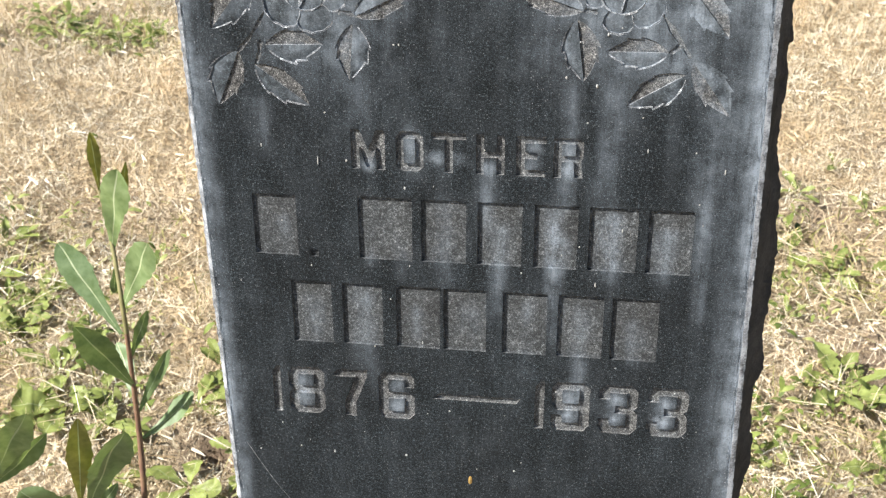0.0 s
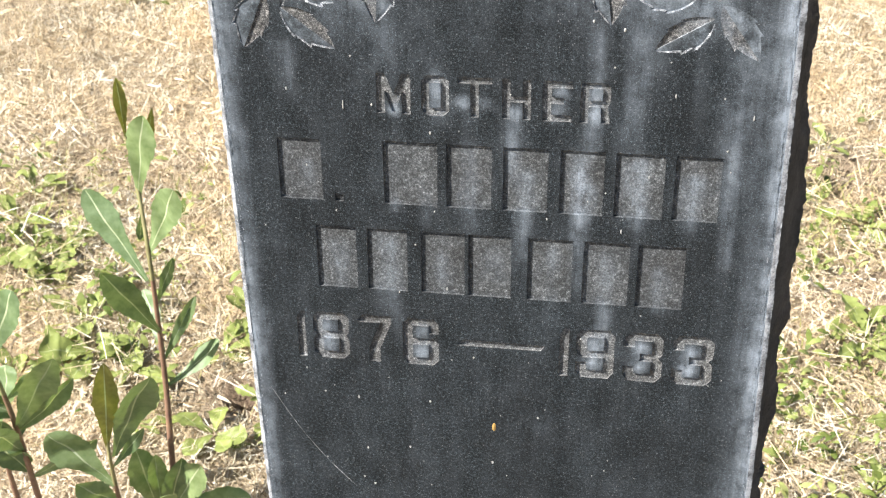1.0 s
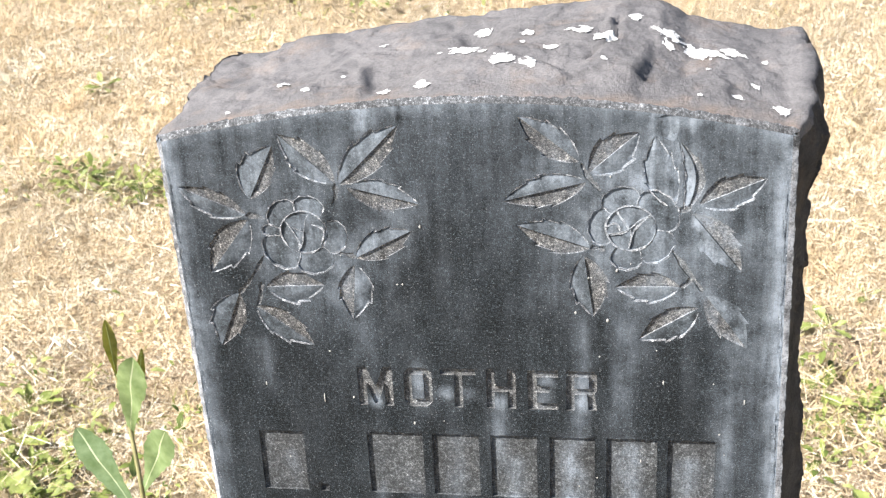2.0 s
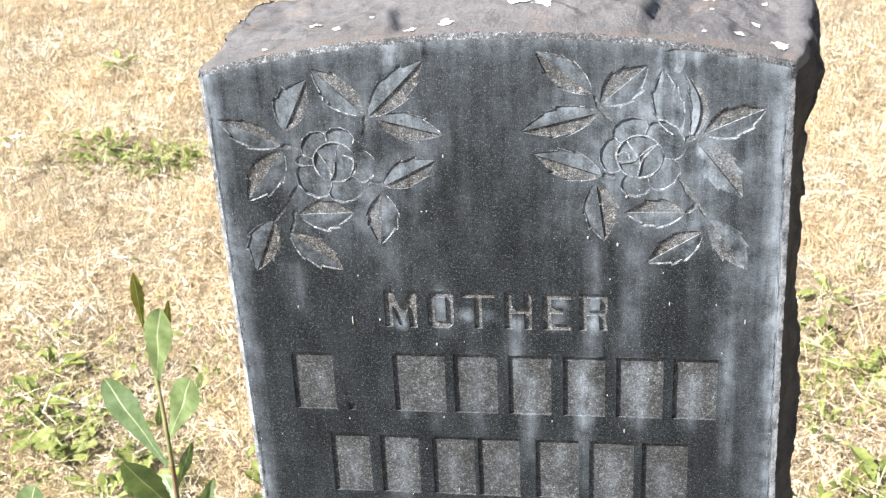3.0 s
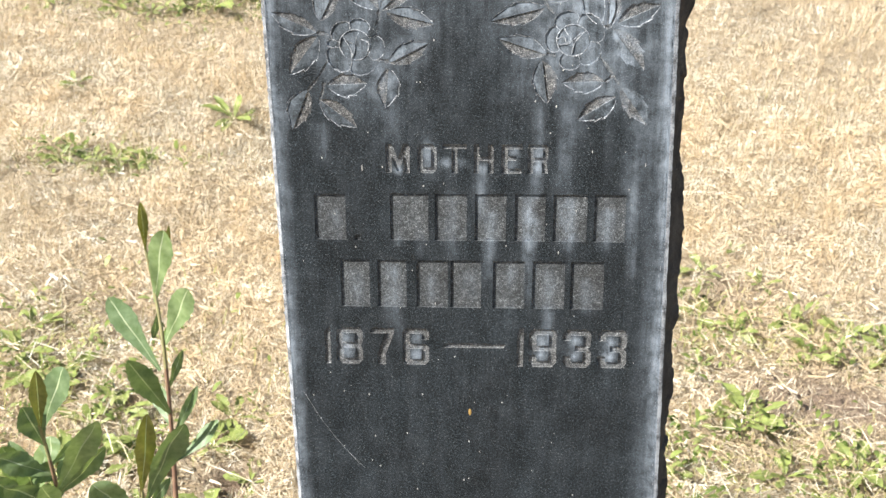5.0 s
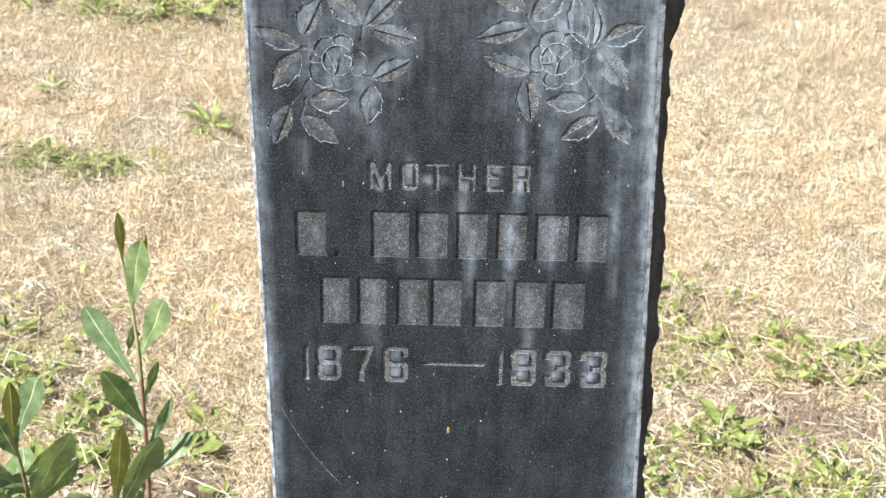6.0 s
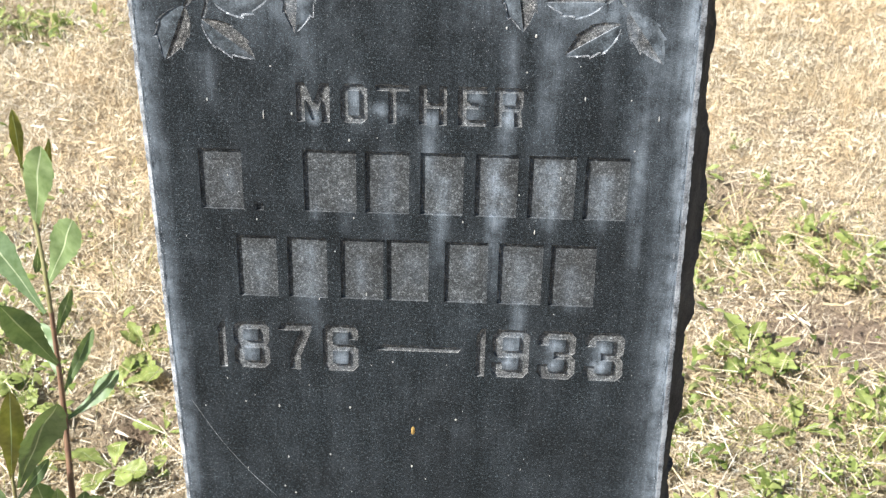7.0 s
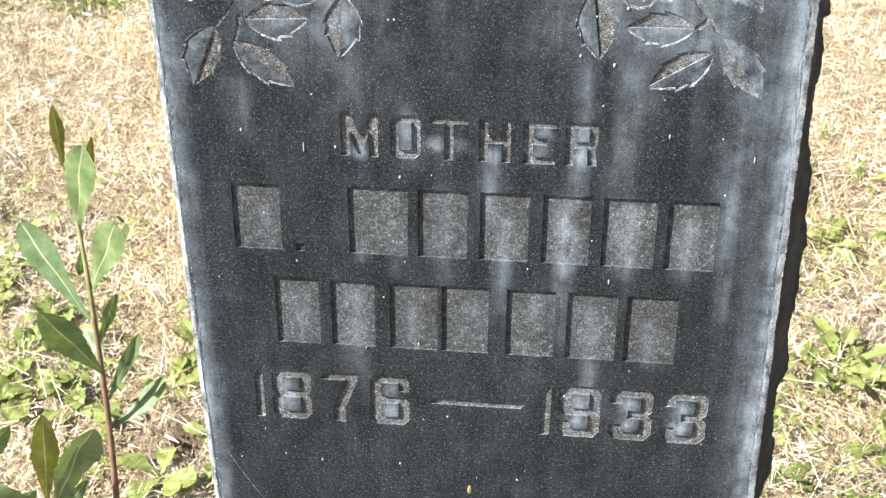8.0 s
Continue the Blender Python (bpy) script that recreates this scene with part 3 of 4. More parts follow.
stem_cut([(.1360, 1.1100), (.1500, 1.0900), (.1575, 1.0790)])
stem_cut([(.1500, 1.0900), (.1416, 1.0821)])
# a washed-out channel down from the top edge
def channel(points, half, deep):
    """A smooth round-bottomed hollow along points."""
    left, right = [], []
    for i, (x, z) in enumerate(points):
        a, b = points[max(i - 1, 0)], points[min(i + 1, len(points) - 1)]
        n = math.hypot(b[0] - a[0], b[1] - a[1])
        ox, oz = -(b[1] - a[1]) / n * half[i], (b[0] - a[0]) / n * half[i]
        left.append((x + ox, z + oz))
        right.append((x - ox, z - oz))

    def depth(x, z):
        d, w = min((math.hypot(x - p[0], z - p[1]), h) for p, h in zip(points, half))
        return deep * max(0.02, 1 - (d / w) ** 2)

    LATER.append(dict(name="worn_channel", label="", outer=left + right[::-1], holes=[], depth=depth, mat=M_SOFT, white=0.12, inside=points))


channel([(.1290 + .0030 * math.sin(k * .35), 1.2100 - .0022 * k) for k in range(9)], [.0075 - .00035 * k for k in range(9)], .0010)
# a long scratch across the lower corner
stem_cut([(-.1938, .6986), (-.1790, .6710), (-.1653, .6482), (-.1440, .6190), (-.1215, .5936)], 0.0004, 0.0002, "scratch", M_CUT)

# broken chisel lines and crumbs beside the edges
for edge, into in ((left_x, 1), (right_x, -1)):
    for long, gap, off, spread, wide, deep, mat in ((.014, .0035, .0055, .0004, .0012, .0006, M_WORN), (.004, .0040, .0064, .0008, .0011, .0005, M_WORN),
                                                    (.005, .0040, .0066, .0009, .0013, .0004, M_LINE), (.004, .0080, .0050, .0005, .0011, .0004, M_LINE)):
        z = 0.42
        while z < 1.165:
            top = min(z + .0008 + long * random.random() ** 3, 1.178)
            at = max(off + random.gauss(0, spread), .0045)
            ribbon([(edge(q) + into * (at + .0008 * fbm(q * 120, 7, off * 900, 4)), q) for q in np.linspace(z, top, max(3, int((top - z) / .0016)))],
                   wide * random.uniform(0.4, 1.3), deep, "chisel_marks", mat)
            z = top + .0003 + gap * random.random() ** 2
SHAPES += LATER

# -- mineral bloom: pale run-off streaks and seepage along the edges --
STREAKS = ((.122, 1.216, 1.185, .004, .8), (.146, 1.216, 1.180, .004, .8), (-.073, 1.214, 1.190, .008, .7), (.078, 1.055, .985, .009, .50), (.104, 1.05, .95, .012, .28), (.178, 1.04, .93, .012, .50), (.180, .96, .80, .006, .35),
           (-.086, 1.05, .99, .010, .35), (-.160, 1.03, .98, .012, .20), (.013, .985, .925, .006, .60), (.073, .990, .945, .0065, .85), (.073, .925, .895, .0065, .6),
           (-.046, 1.00, .975, .006, .45), (.045, .995, .975, .008, .45), (-.020, .95, .885, .009, .55), (.024, .93, .855, .008, .65),
           (.067, .945, .845, .008, .85), (.110, .945, .895, .011, .80), (.152, .935, .890, .010, .45), (-.078, .90, .885, .006, .45),
           (-.055, .92, .88, .007, .45), (-.150, .925, .895, .008, .30), (-.128, .855, .815, .009, .50), (-.086, .86, .775, .010, .50),
           (-.042, .85, .82, .007, .40), (.000, .86, .82, .010, .30), (.046, .86, .800, .009, .50), (.090, .860, .770, .007, .75),
           (.132, .85, .815, .009, .50), (-.137, .775, .745, .008, .35), (-.061, .755, .745, .008, .35), (.085, .775, .745, .008, .35),
           (.124, .775, .745, .008, .35), (.163, .78, .745, .008, .35))


def bloom(x, z):
    v = e = 0.0
    wob = 0.006 * fbm(0, 0, z * 14, 3)
    d = right_x(z) - x + wob
    e += 0.56 * max(0.0, 1 - d / 0.042) ** 1.6 + 0.8 * max(0.0, 1 - d / 0.016)
    d = x - left_x(z) + wob
    e += 0.9 * max(0.0, 1 - d / 0.021) ** 1.1
    d = top_z(x) - z + wob
    e += 0.5 * max(0.0, 1 - d / 0.012) + 0.24 * max(0.0, 1 - d / 0.10)
    v += 0.85 * math.exp(-(((x - .118) / .062) ** 2 + ((z - 1.125) / .060) ** 2))
    v += 0.58 * math.exp(-(((x + .105) / .058) ** 2 + ((z - 1.11) / .055) ** 2))
    for cx, top, low, w, s in STREAKS:
        w *= 0.75
        if abs(x - cx) < 3 * w:
            u = (top - z) / (top - low)
            run = min(1.0, max(0.0, u * 6 + 0.6)) if u < 0.5 else max(0.0, min(1.0, (1.25 - u) * 1.6))
            v += s * run * math.exp(-((x - cx) / w) ** 2)
    for cx, cz, w, h in POOLS:
        if abs(x - cx) < 2 * w and abs(z - cz) < 2 * h:
            v += 0.95 * math.exp(-((x - cx) / w) ** 2 - ((z - cz) / h) ** 2)
    v += 0.06
    return min(e, 1.2) * (0.85 + 0.3 * fbm(x * 60, 3.0, z * 25, 3)) + min(v, 1.35) * max(0.1, 0.62 + 0.75 * fbm(x * 42, 1.0, z * 20, 3))


def inside(px, pz, poly):
    x, z = np.array(poly).T
    x2, z2 = np.roll(x, -1), np.roll(z, -1)
    lo, hi = (x.min(), z.min()), (x.max(), z.max())
    res = np.zeros(len(px), dtype=bool)
    near = np.where((px >= lo[0]) & (px <= hi[0]) & (pz >= lo[1]) & (pz <= hi[1]))[0]
    if len(near):
        qx, qz = px[near][:, None], pz[near][:, None]
        cross = ((z > qz) != (z2 > qz)) & (qx < (x2 - x) * (qz - z) / np.where(z2 == z, 1e-12, z2 - z) + x)
        res[near] = cross.sum(1) % 2 == 1
    return res


def build_face():
    from mathutils.geometry import delaunay_2d_cdt
    border = inward(outline(0.006), RIM)
    pts, edges = [], []

    def loop(poly):
        k = len(pts)
        pts.extend(poly)
        edges.extend((k + i, k + (i + 1) % len(poly)) for i in range(len(poly)))

    loop(border)
    for s in SHAPES:
        loop(s["outer"])
        for h in s["holes"]:
            loop(h)
        pts.extend(s.get("inside", ()))
    for z in np.arange(0.0, 1.215, 0.005):
        step = 0.005 if z > 0.5 else 0.02
        if z <= 0.5 and round(z / 0.005) % 4:
            continue
        for x in np.arange(-0.208, 0.2081, step):
            if left_x(z) + 0.009 < x < right_x(z) - 0.009 and z < top_z(x) - 0.010:
                pts.append((x + random.uniform(-.0006, .0006), z + random.uniform(-.0006, .0006)))
    v2, _, tris, *_ = delaunay_2d_cdt([Vector(p) for p in pts], edges, [], 0, 1e-7)
    vx, vz = np.array([v[0] for v in v2]), np.array([v[1] for v in v2])
    tri = np.array(tris)
    cx, cz = vx[tri].mean(1), vz[tri].mean(1)
    label = np.where(inside(cx, cz, border), 0, -1)
    for k in range(len(SHAPES), 0, -1):
        s = SHAPES[k - 1]
        hit = inside(cx, cz, s["outer"])
        for h in s["holes"]:
            hit &= ~inside(cx, cz, h)
        label[hit & (label >= 0)] = k
    stain = [bloom(x, z) for x, z in zip(vx, vz)]
    meshes, rims = {}, {}

    def deep(k, v):
        return SHAPES[k - 1]["depth"](vx[v], vz[v]) if k else 0.0

    def corner(k, v, d):
        verts, faces, index, field = meshes.setdefault(k, ([], [], {}, []))
        key = (v, round(d, 6))
        if key not in index:
            index[key] = len(verts)
            verts.append((vx[v], d, vz[v]))
            field.append(stain[v] + (SHAPES[k - 1].get("white", 0.0) * max(0.0, 0.7 + 1.4 * fbm(vx[v] * 70, 4, vz[v] * 70, 2)) if k else 0.0))
        return index[key]

    sides = {}
    for t, k in zip(tri, label):
        if k < 0:
            continue
        f = tuple(corner(k, v, deep(k, v)) for v in t)
        meshes[k][1].append(f)
        for a, b in ((t[0], t[1]), (t[1], t[2]), (t[2], t[0])):
            sides.setdefault((min(a, b), max(a, b)), []).append((k, a, b))
    for two in sides.values():
        if len(two) == 2 and two[0][0] != two[1][0]:
            (k, a, b), (m, _, _) = two
            da, db, ea, eb = deep(k, a), deep(k, b), deep(m, a), deep(m, b)
            if max(abs(da - ea), abs(db - eb)) < 2e-5:
                continue
            own = k if da + db > ea + eb else m
            quad = [corner(own, a, ea), corner(own, b, eb), corner(own, b, db), corner(own, a, da)]
            quad = [q for i, q in enumerate(quad) if q not in quad[:i]]
            if len(quad) > 2:
                meshes[own][1].append(tuple(quad))
                rims.setdefault(own, set()).add(len(meshes[own][1]) - 1)
    verts, faces, _, field = meshes[0]
    front = part("inscribed_face", mesh_of("inscribed_face", verts, faces, [M_FACE], fields={"mineral_stain": field}), gravestone,
                 "dark dressed stone face with white run-off streaks")
    marks = ([], [], [], [])
    for k, s in enumerate(SHAPES, 1):
        if k in meshes and s["name"] == "chisel_marks":
            start = len(marks[0])
            marks[0].extend(meshes[k][0])
            marks[1].extend(tuple(v + start for v in f) for f in meshes[k][1])
            marks[2].extend(meshes[k][3])
            marks[3].extend([0 if s["mat"] is M_WORN else 1] * len(meshes[k][1]))
        elif k in meshes:
            verts, faces, _, field = meshes[k]
            pale = rims.get(k, ()) if s["name"] in ("carved_leaf", "carved_petal") and not s.get("eroded") else ()
            slots = [1 if i in pale else 0 for i in range(len(faces))]
            part(s["name"], mesh_of(s["name"], verts, faces, [s["mat"], M_CUT], slots, fields={"mineral_stain": field}), front, s["label"])
    pits = part("chisel_marks", mesh_of("chisel_marks", marks[0], marks[1], [M_WORN, M_LINE], marks[3], fields={"mineral_stain": marks[2]}), front, "crumbling chisel marks along the edges")
    tagged(pits, kind="stuff")
    return front


face_part = build_face()


# -- rough-pitched top and sides --
RING = outline(0.0026)
RING_IN = inward(RING, RIM)
RING_IN_WIDE = inward(RING, 0.02)


def ring_normal(i):
    x, z = RING[i]
    a, b = RING_IN_WIDE[i], RING[i]
    n = Vector((b[0] - a[0], 0, b[1] - a[1]))
    return n.normalized()


NORMALS = [ring_normal(i) for i in range(len(RING))]
for _ in range(8):
    NORMALS = [(NORMALS[max(i - 1, 0)] + NORMALS[i] + NORMALS[min(i + 1, len(RING) - 1)]).normalized() for i in range(len(RING))]

SCOOPS = ((-.060, .038, .028, .045, .0090), (.132, .040, .030, .052, .0075), (.185, .040, .026, .036, .0040), (-.170, .120, .040, .050, .0040), (.015, .120, .040, .040, .0030))


def facet(p, scale):
    d, c = noise.voronoi(p * scale)
    base = Vector(c[0])
    return (d[1] - d[0]) * 0.3 + noise.noise(base * 3.1) * 0.8 + (p * scale - base).dot(noise.noise_vector(base * 2.7)) * 0.9


def swell(i, y):
    """How far the rough surface stands out at a place of the outline and a depth."""
    x, z = RING[i]
    p = Vector((x, y, z))
    e = min(1.0, max(0.0, (y - 0.003) / 0.035)) ** 0.8
    n = NORMALS[i]
    east, west = (min(1.0, max(0.0, (side - 0.35) / 0.4)) for side in (n.x, -n.x))
    upper = max(0.0, 1 - east - west)
    q = 0.6 * upper + 0.75 * east + 0.7 * west
    d = 0.004 + q * 0.006 * facet(p + Vector((3, 1, 2)), 11) + q * 0.0045 * facet(p, 26) + q * 0.004 * fbm(x * 22, y * 22, z * 22, 4) + 0.0014 * fbm(x * 90, y * 90, z * 90, 3)
    d += east * (0.006 + 0.007 * math.exp(-((z - 0.90) / 0.10) ** 2) + 0.012 * math.exp(-((z - 1.178) / 0.027) ** 2)) - west * 0.006
    d += (east + 0.5 * west) * 0.007 * (abs(fbm(x * 24, y * 24, z * 13, 4)) - 0.3)
    if upper > 0:
        crest = np.interp(x, (-.22, -.10, -.05, 0.0, .05, .09, .122, .142, .21), (-.006, -.009, -.005, 0.0, .006, .013, .013, .003, .002))
        top = crest * math.sin(min(y / 0.15, 1) * math.pi / 2)
        for cx, cy, rx, ry, deep in SCOOPS:
            u, v = (x - cx) / rx + 0.15 * math.sin(y * 60 + cx * 50), (y - cy) / ry
            if -1 < u < 1 and -1 < v < 1:
                # a steep wall on one side that runs out on the other
                top -= deep * min(1.0, max(0.0, (u + 0.8) / 0.25)) * (1 - max(0.0, (u + 0.55) / 1.55) ** 1.3) * (1 - v * v)
        crack = abs((x - 0.080) - 0.35 * max(0, y - 0.07) - 0.005 * math.sin(y * 90))
        if 0.055 < y < 0.125 and crack < 0.0032:
            top -= 0.005 * (1 - crack / 0.0032)
        d += upper * top
    back = max(0.0, (y - 0.165) / 0.025)
    return e * d - 0.012 * back ** 2


def skin(i, y, off=0.0):
    x, z = RING[i]
    n = NORMALS[i]
    d = swell(i, y) + off
    return Vector((x, y, z)) + n * d


def build_body():
    n = len(RING)
    ys = np.r_[0.0035, np.arange(0.007, THICK, 0.0031), THICK]
    verts, faces = [], []
    for y in ys:
        for i in range(n):
            if y < 0.004:
                x, z = RING[i]
                verts.append((x + random.gauss(0, .0003), (0.0010 if NORMALS[i].x > 0.6 else 0.0035) + random.gauss(0, .0003), z + random.gauss(0, .0004)))
            else:
                verts.append(tuple(skin(i, y)))
    for j in range(len(ys) - 1):
        for i in range(n - 1):
            a = j * n + i
            faces.append((a, a + 1, a + 1 + n, a + n))
    k = (len(ys) - 1) * n
    faces.append(tuple(range(k, k + n))[::-1])
    faces.append(tuple(j * n for j in range(len(ys)))[::-1] + tuple(j * n + n - 1 for j in range(len(ys))))
    # steep faces take the colour with the painted shade
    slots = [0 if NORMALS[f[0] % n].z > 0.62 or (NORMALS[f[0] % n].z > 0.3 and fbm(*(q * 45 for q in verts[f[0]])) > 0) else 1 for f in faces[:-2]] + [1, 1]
    rust = [max(0.0, 1.1 * math.exp(-v[1] / 0.012) + 0.7 * fbm(v[0] * 50, v[1] * 50, v[2] * 50, 4) - 0.35) if NORMALS[k % n].z > 0.5 else 0.0 for k, v in enumerate(verts)]
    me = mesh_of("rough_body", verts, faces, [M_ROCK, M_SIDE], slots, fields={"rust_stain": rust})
    me.polygons.foreach_set("use_smooth", np.array([k == 0 for k in slots]))
    rock = part("rough_body", me, gravestone, "rough-pitched dark rock sides and top with rusty patches, shade painted into the sides")
    # the drafted edge: a chipped strip between face and rock
    strip, quads = [], []
    for i in range(n):
        xi, zi = RING_IN[i]
        x, z = verts[i][0], verts[i][2]
        strip += [(xi, 0.0, zi), ((x + xi) / 2 + random.gauss(0, .0002), verts[i][1] * 0.26 + random.gauss(0, .0001), (z + zi) / 2 + random.gauss(0, .0002)), verts[i]]
    for i in range(n - 1):
        a = 3 * i
        quads += [(a, a + 1, a + 4, a + 3), (a + 1, a + 2, a + 5, a + 4)]
    part("drafted_edge", mesh_of("drafted_edge", strip, [q[::-1] for q in quads], [M_EDGE], smooth=True,
                                 fields={"mineral_stain": [max(0.0, (-0.48 if v[2] > 1.186 else 0.34 if v[0] < 0 else 0.55) + 0.9 * fbm(v[0] * 70, 2, v[2] * 70, 3) + 0.3 * random.random()) for v in strip]}), gravestone, "chipped whitish drafted edge")
    return rock


rock_part = build_body()


def build_lichen():
    """White crusts on the rough top."""
    i0 = min(range(len(RING)), key=lambda i: abs(RING[i][0] + 0.215) + abs(RING[i][1] - top_z(-0.215)))
    xs = {i: RING[i][0] for i in range(i0, len(RING)) if NORMALS[i].z > 0.7}
    spots = ((-.013, .079, .017), (.017, .052, .014), (.035, .040, .008), (.066, .100, .012), (.084, .086, .012), (.128, .104, .014), (.152, .092, .019),
             (.172, .100, .013), (.202, .020, .010), (-.034, .020, .009), (-.062, .018, .009), (.048, .076, .007), (.176, .030, .007), (-.143, .060, .007),
             (-.005, .125, .010), (.028, .110, .008), (.105, .125, .008), (-.170, .012, .004), (.150, .022, .004), (.188, .052, .005))
    ks = sorted(xs)
    spots = [(x, y, 0.66 * r) for x, y, r in spots]
    spots += [(x + random.gauss(0, 1.1 * r), y + random.gauss(0, 1.0 * r), random.uniform(.0016, .0034)) for x, y, r in spots for _ in range(2) if r > .007]
    spots += [(random.uniform(-.17, .20), random.uniform(.012, .15), random.uniform(.0018, .0042)) for _ in range(10)]
    for cx, cy, r in spots:
        verts, faces, index = [], [], {}
        step = 0.0008 if r > 0.005 else 0.0006
        m = int(r * 2.0 / step)

        def at(a, b):
            x, y = cx + a * step, cy + b * step
            if (a, b) not in index:
                f = np.interp(x, [xs[k] for k in ks], ks)
                i, u = min(int(f), len(RING) - 2), f - int(f)
                p = skin(i, y).lerp(skin(i + 1, y), u) + Vector((0, 0, 0.0007 + 0.0004 * random.random()))
                index[(a, b)] = len(verts)
                verts.append(tuple(p))
            return index[(a, b)]

        for a in range(-m, m):
            for b in range(-m, m):
                x, y = a * step, b * step
                q = math.hypot(x * 0.95 + y * 0.25, y * 1.0) / r + 0.62 * fbm((cx + x) * 150, (cy + y) * 150, 5, 5) + 0.22 * fbm((cx + x) * 520, (cy + y) * 520, 2, 2)
                if q < 0.85 and cy + y > 0.006:
                    faces.append((at(a, b), at(a + 1, b), at(a + 1, b + 1), at(a, b + 1)))
        if faces:
            part("lichen_patch", mesh_of("lichen_patch", verts, faces, [M_LICHEN]), rock_part, "crusty white lichen patch")


build_lichen()


def build_fleck(x, z, w, h, mat, label):
    verts = [(x + w * math.cos(a) * random.uniform(.8, 1.1), -0.0003, z + h * math.sin(a)) for a in np.linspace(0, 2 * math.pi, 11)[:-1]]
    verts.append((x, -0.0012, z))
    faces = [(i, (i + 1) % 10, 10) for i in range(10)]
    part("fleck", mesh_of("fleck", verts, faces, [mat]), face_part, label)


build_fleck(0.0024, 0.6775, 0.0019, 0.0045, M_ORANGE, "small ochre fleck stuck on the face")
for x, z, w, h in ((-.0530, .6991, .0010, .0013), (-.1094, .6406, .0009, .0014), (-.1042, .5996, .0010, .0012), (.1325, 1.0039, .0006, .0019),
                   (-.1173, .979, .0006, .0040), (.0995, .8845, .0007, .0022), (-.1450, .700, .0008, .0010), (.19, .99, .0006, .0024)):
    build_fleck(x, z, w, h, M_FLECK, "tiny white lichen fleck")
for _ in range(26):
    w = random.uniform(.0004, .0008)
    build_fleck(random.uniform(-.19, .19), random.uniform(.48, 1.18), w, w * random.uniform(0.9, 2.6), M_FLECK, "tiny white lichen fleck")
more = random.Random(8)
for _ in range(54):
    w = more.uniform(.0004, .0010)
    build_fleck(more.uniform(-.19, .19), more.uniform(.46, 1.10), w, w * more.uniform(0.8, 1.8), M_FLECK, "tiny white lichen fleck")


# ---- plants ----
def leaf_mesh(base, tip, half, curl=0.15, fold=0.25, side=None, teeth=6, mats=None, only=None, lobes=0.15, blunt=True):
    """A toothed leaf with a pale midrib, from base to tip in world metres."""
    b, t = Vector(base), Vector(tip)
    along = t - b
    length = along.length
    along.normalize()
    view = Vector((0.35, -0.65, 0.65)) if side is None else Vector(side)
    across = along.cross(view).normalized()
    up = across.cross(along).normalized()
    verts, faces, slots = [], [], []
    vs = (-1, -0.55, -0.045, 0.045, 0.55, 1)
    n = 36
    for i in range(n + 1):
        s = i / n
        if blunt:
            w = half * (0.14 + 0.86 * min(1, s / 0.64) ** 1.35) * max(0.003, 1 - max(0, (s - 0.64) / 0.363) ** 2.3) ** 0.58
        else:
            w = half * (0.12 + 0.88 * min(1, s / 0.58) ** 1.2) * max(0.003, 1 - max(0, (s - 0.58) / 0.423) ** 1.9) ** 0.68
        w *= 1.05 - lobes * ((s * teeth) % 1.0) if 0.2 < s < 0.95 else 1
        for v in vs:
            lift = fold * abs(v) * w + 0.13 * w * math.sin(s * 11 + v * 2.5 + length * 90)
            p = b + along * (s * length) + across * (v * w) + up * (lift - curl * length * (s * s - s * 0.6))
            verts.append(tuple(p))
    for i in range(n):
        for j in range(5):
            a = i * 6 + j
            faces.append((a, a + 1, a + 7, a + 6))
            slots.append(1 if j == 2 else 0)
    if only is not None:
        faces = [f for f, k in zip(faces, slots) if k == only]
        used = sorted({v for f in faces for v in f})
        index = {v: k for k, v in enumerate(used)}
        return mesh_of("midrib" if only else "leaf", [verts[v] for v in used], [tuple(index[v] for v in f) for f in faces], [(mats or [M_LEAF, M_RIB])[only]], smooth=True)
    return mesh_of("leaf", verts, faces, mats or [M_LEAF, M_RIB], slots, smooth=True)


def tube(name, pts, radii, mat, parent, label=""):
    verts, faces = [], []
    for k, (p, r) in enumerate(zip(pts, radii)):
        for a in range(8):
            verts.append((p[0] + r * math.cos(a * math.pi / 4), p[1] + r * math.sin(a * math.pi / 4), p[2]))
    for k in range(len(pts) - 1):
        for a in range(8):
            faces.append((k * 8 + a, k * 8 + (a + 1) % 8, k * 8 + 8 + (a + 1) % 8, k * 8 + 8 + a))
    return part(name, mesh_of(name, verts, faces, [mat], smooth=True), parent, label)


def smooth_path(pts, n=6):
    out = []
    for i in range(len(pts) - 1):
        p0, p1, p2, p3 = (Vector(pts[max(0, min(len(pts) - 1, i + k))]) for k in (-1, 0, 1, 2))
        for j in range(n):
            u = j / n
            out.append(0.5 * ((2 * p1) + (p2 - p0) * u + (2 * p0 - 5 * p1 + 4 * p2 - p3) * u * u + (3 * p1 - p0 - 3 * p2 + p3) * u ** 3))
    out.append(Vector(pts[-1]))
    return out


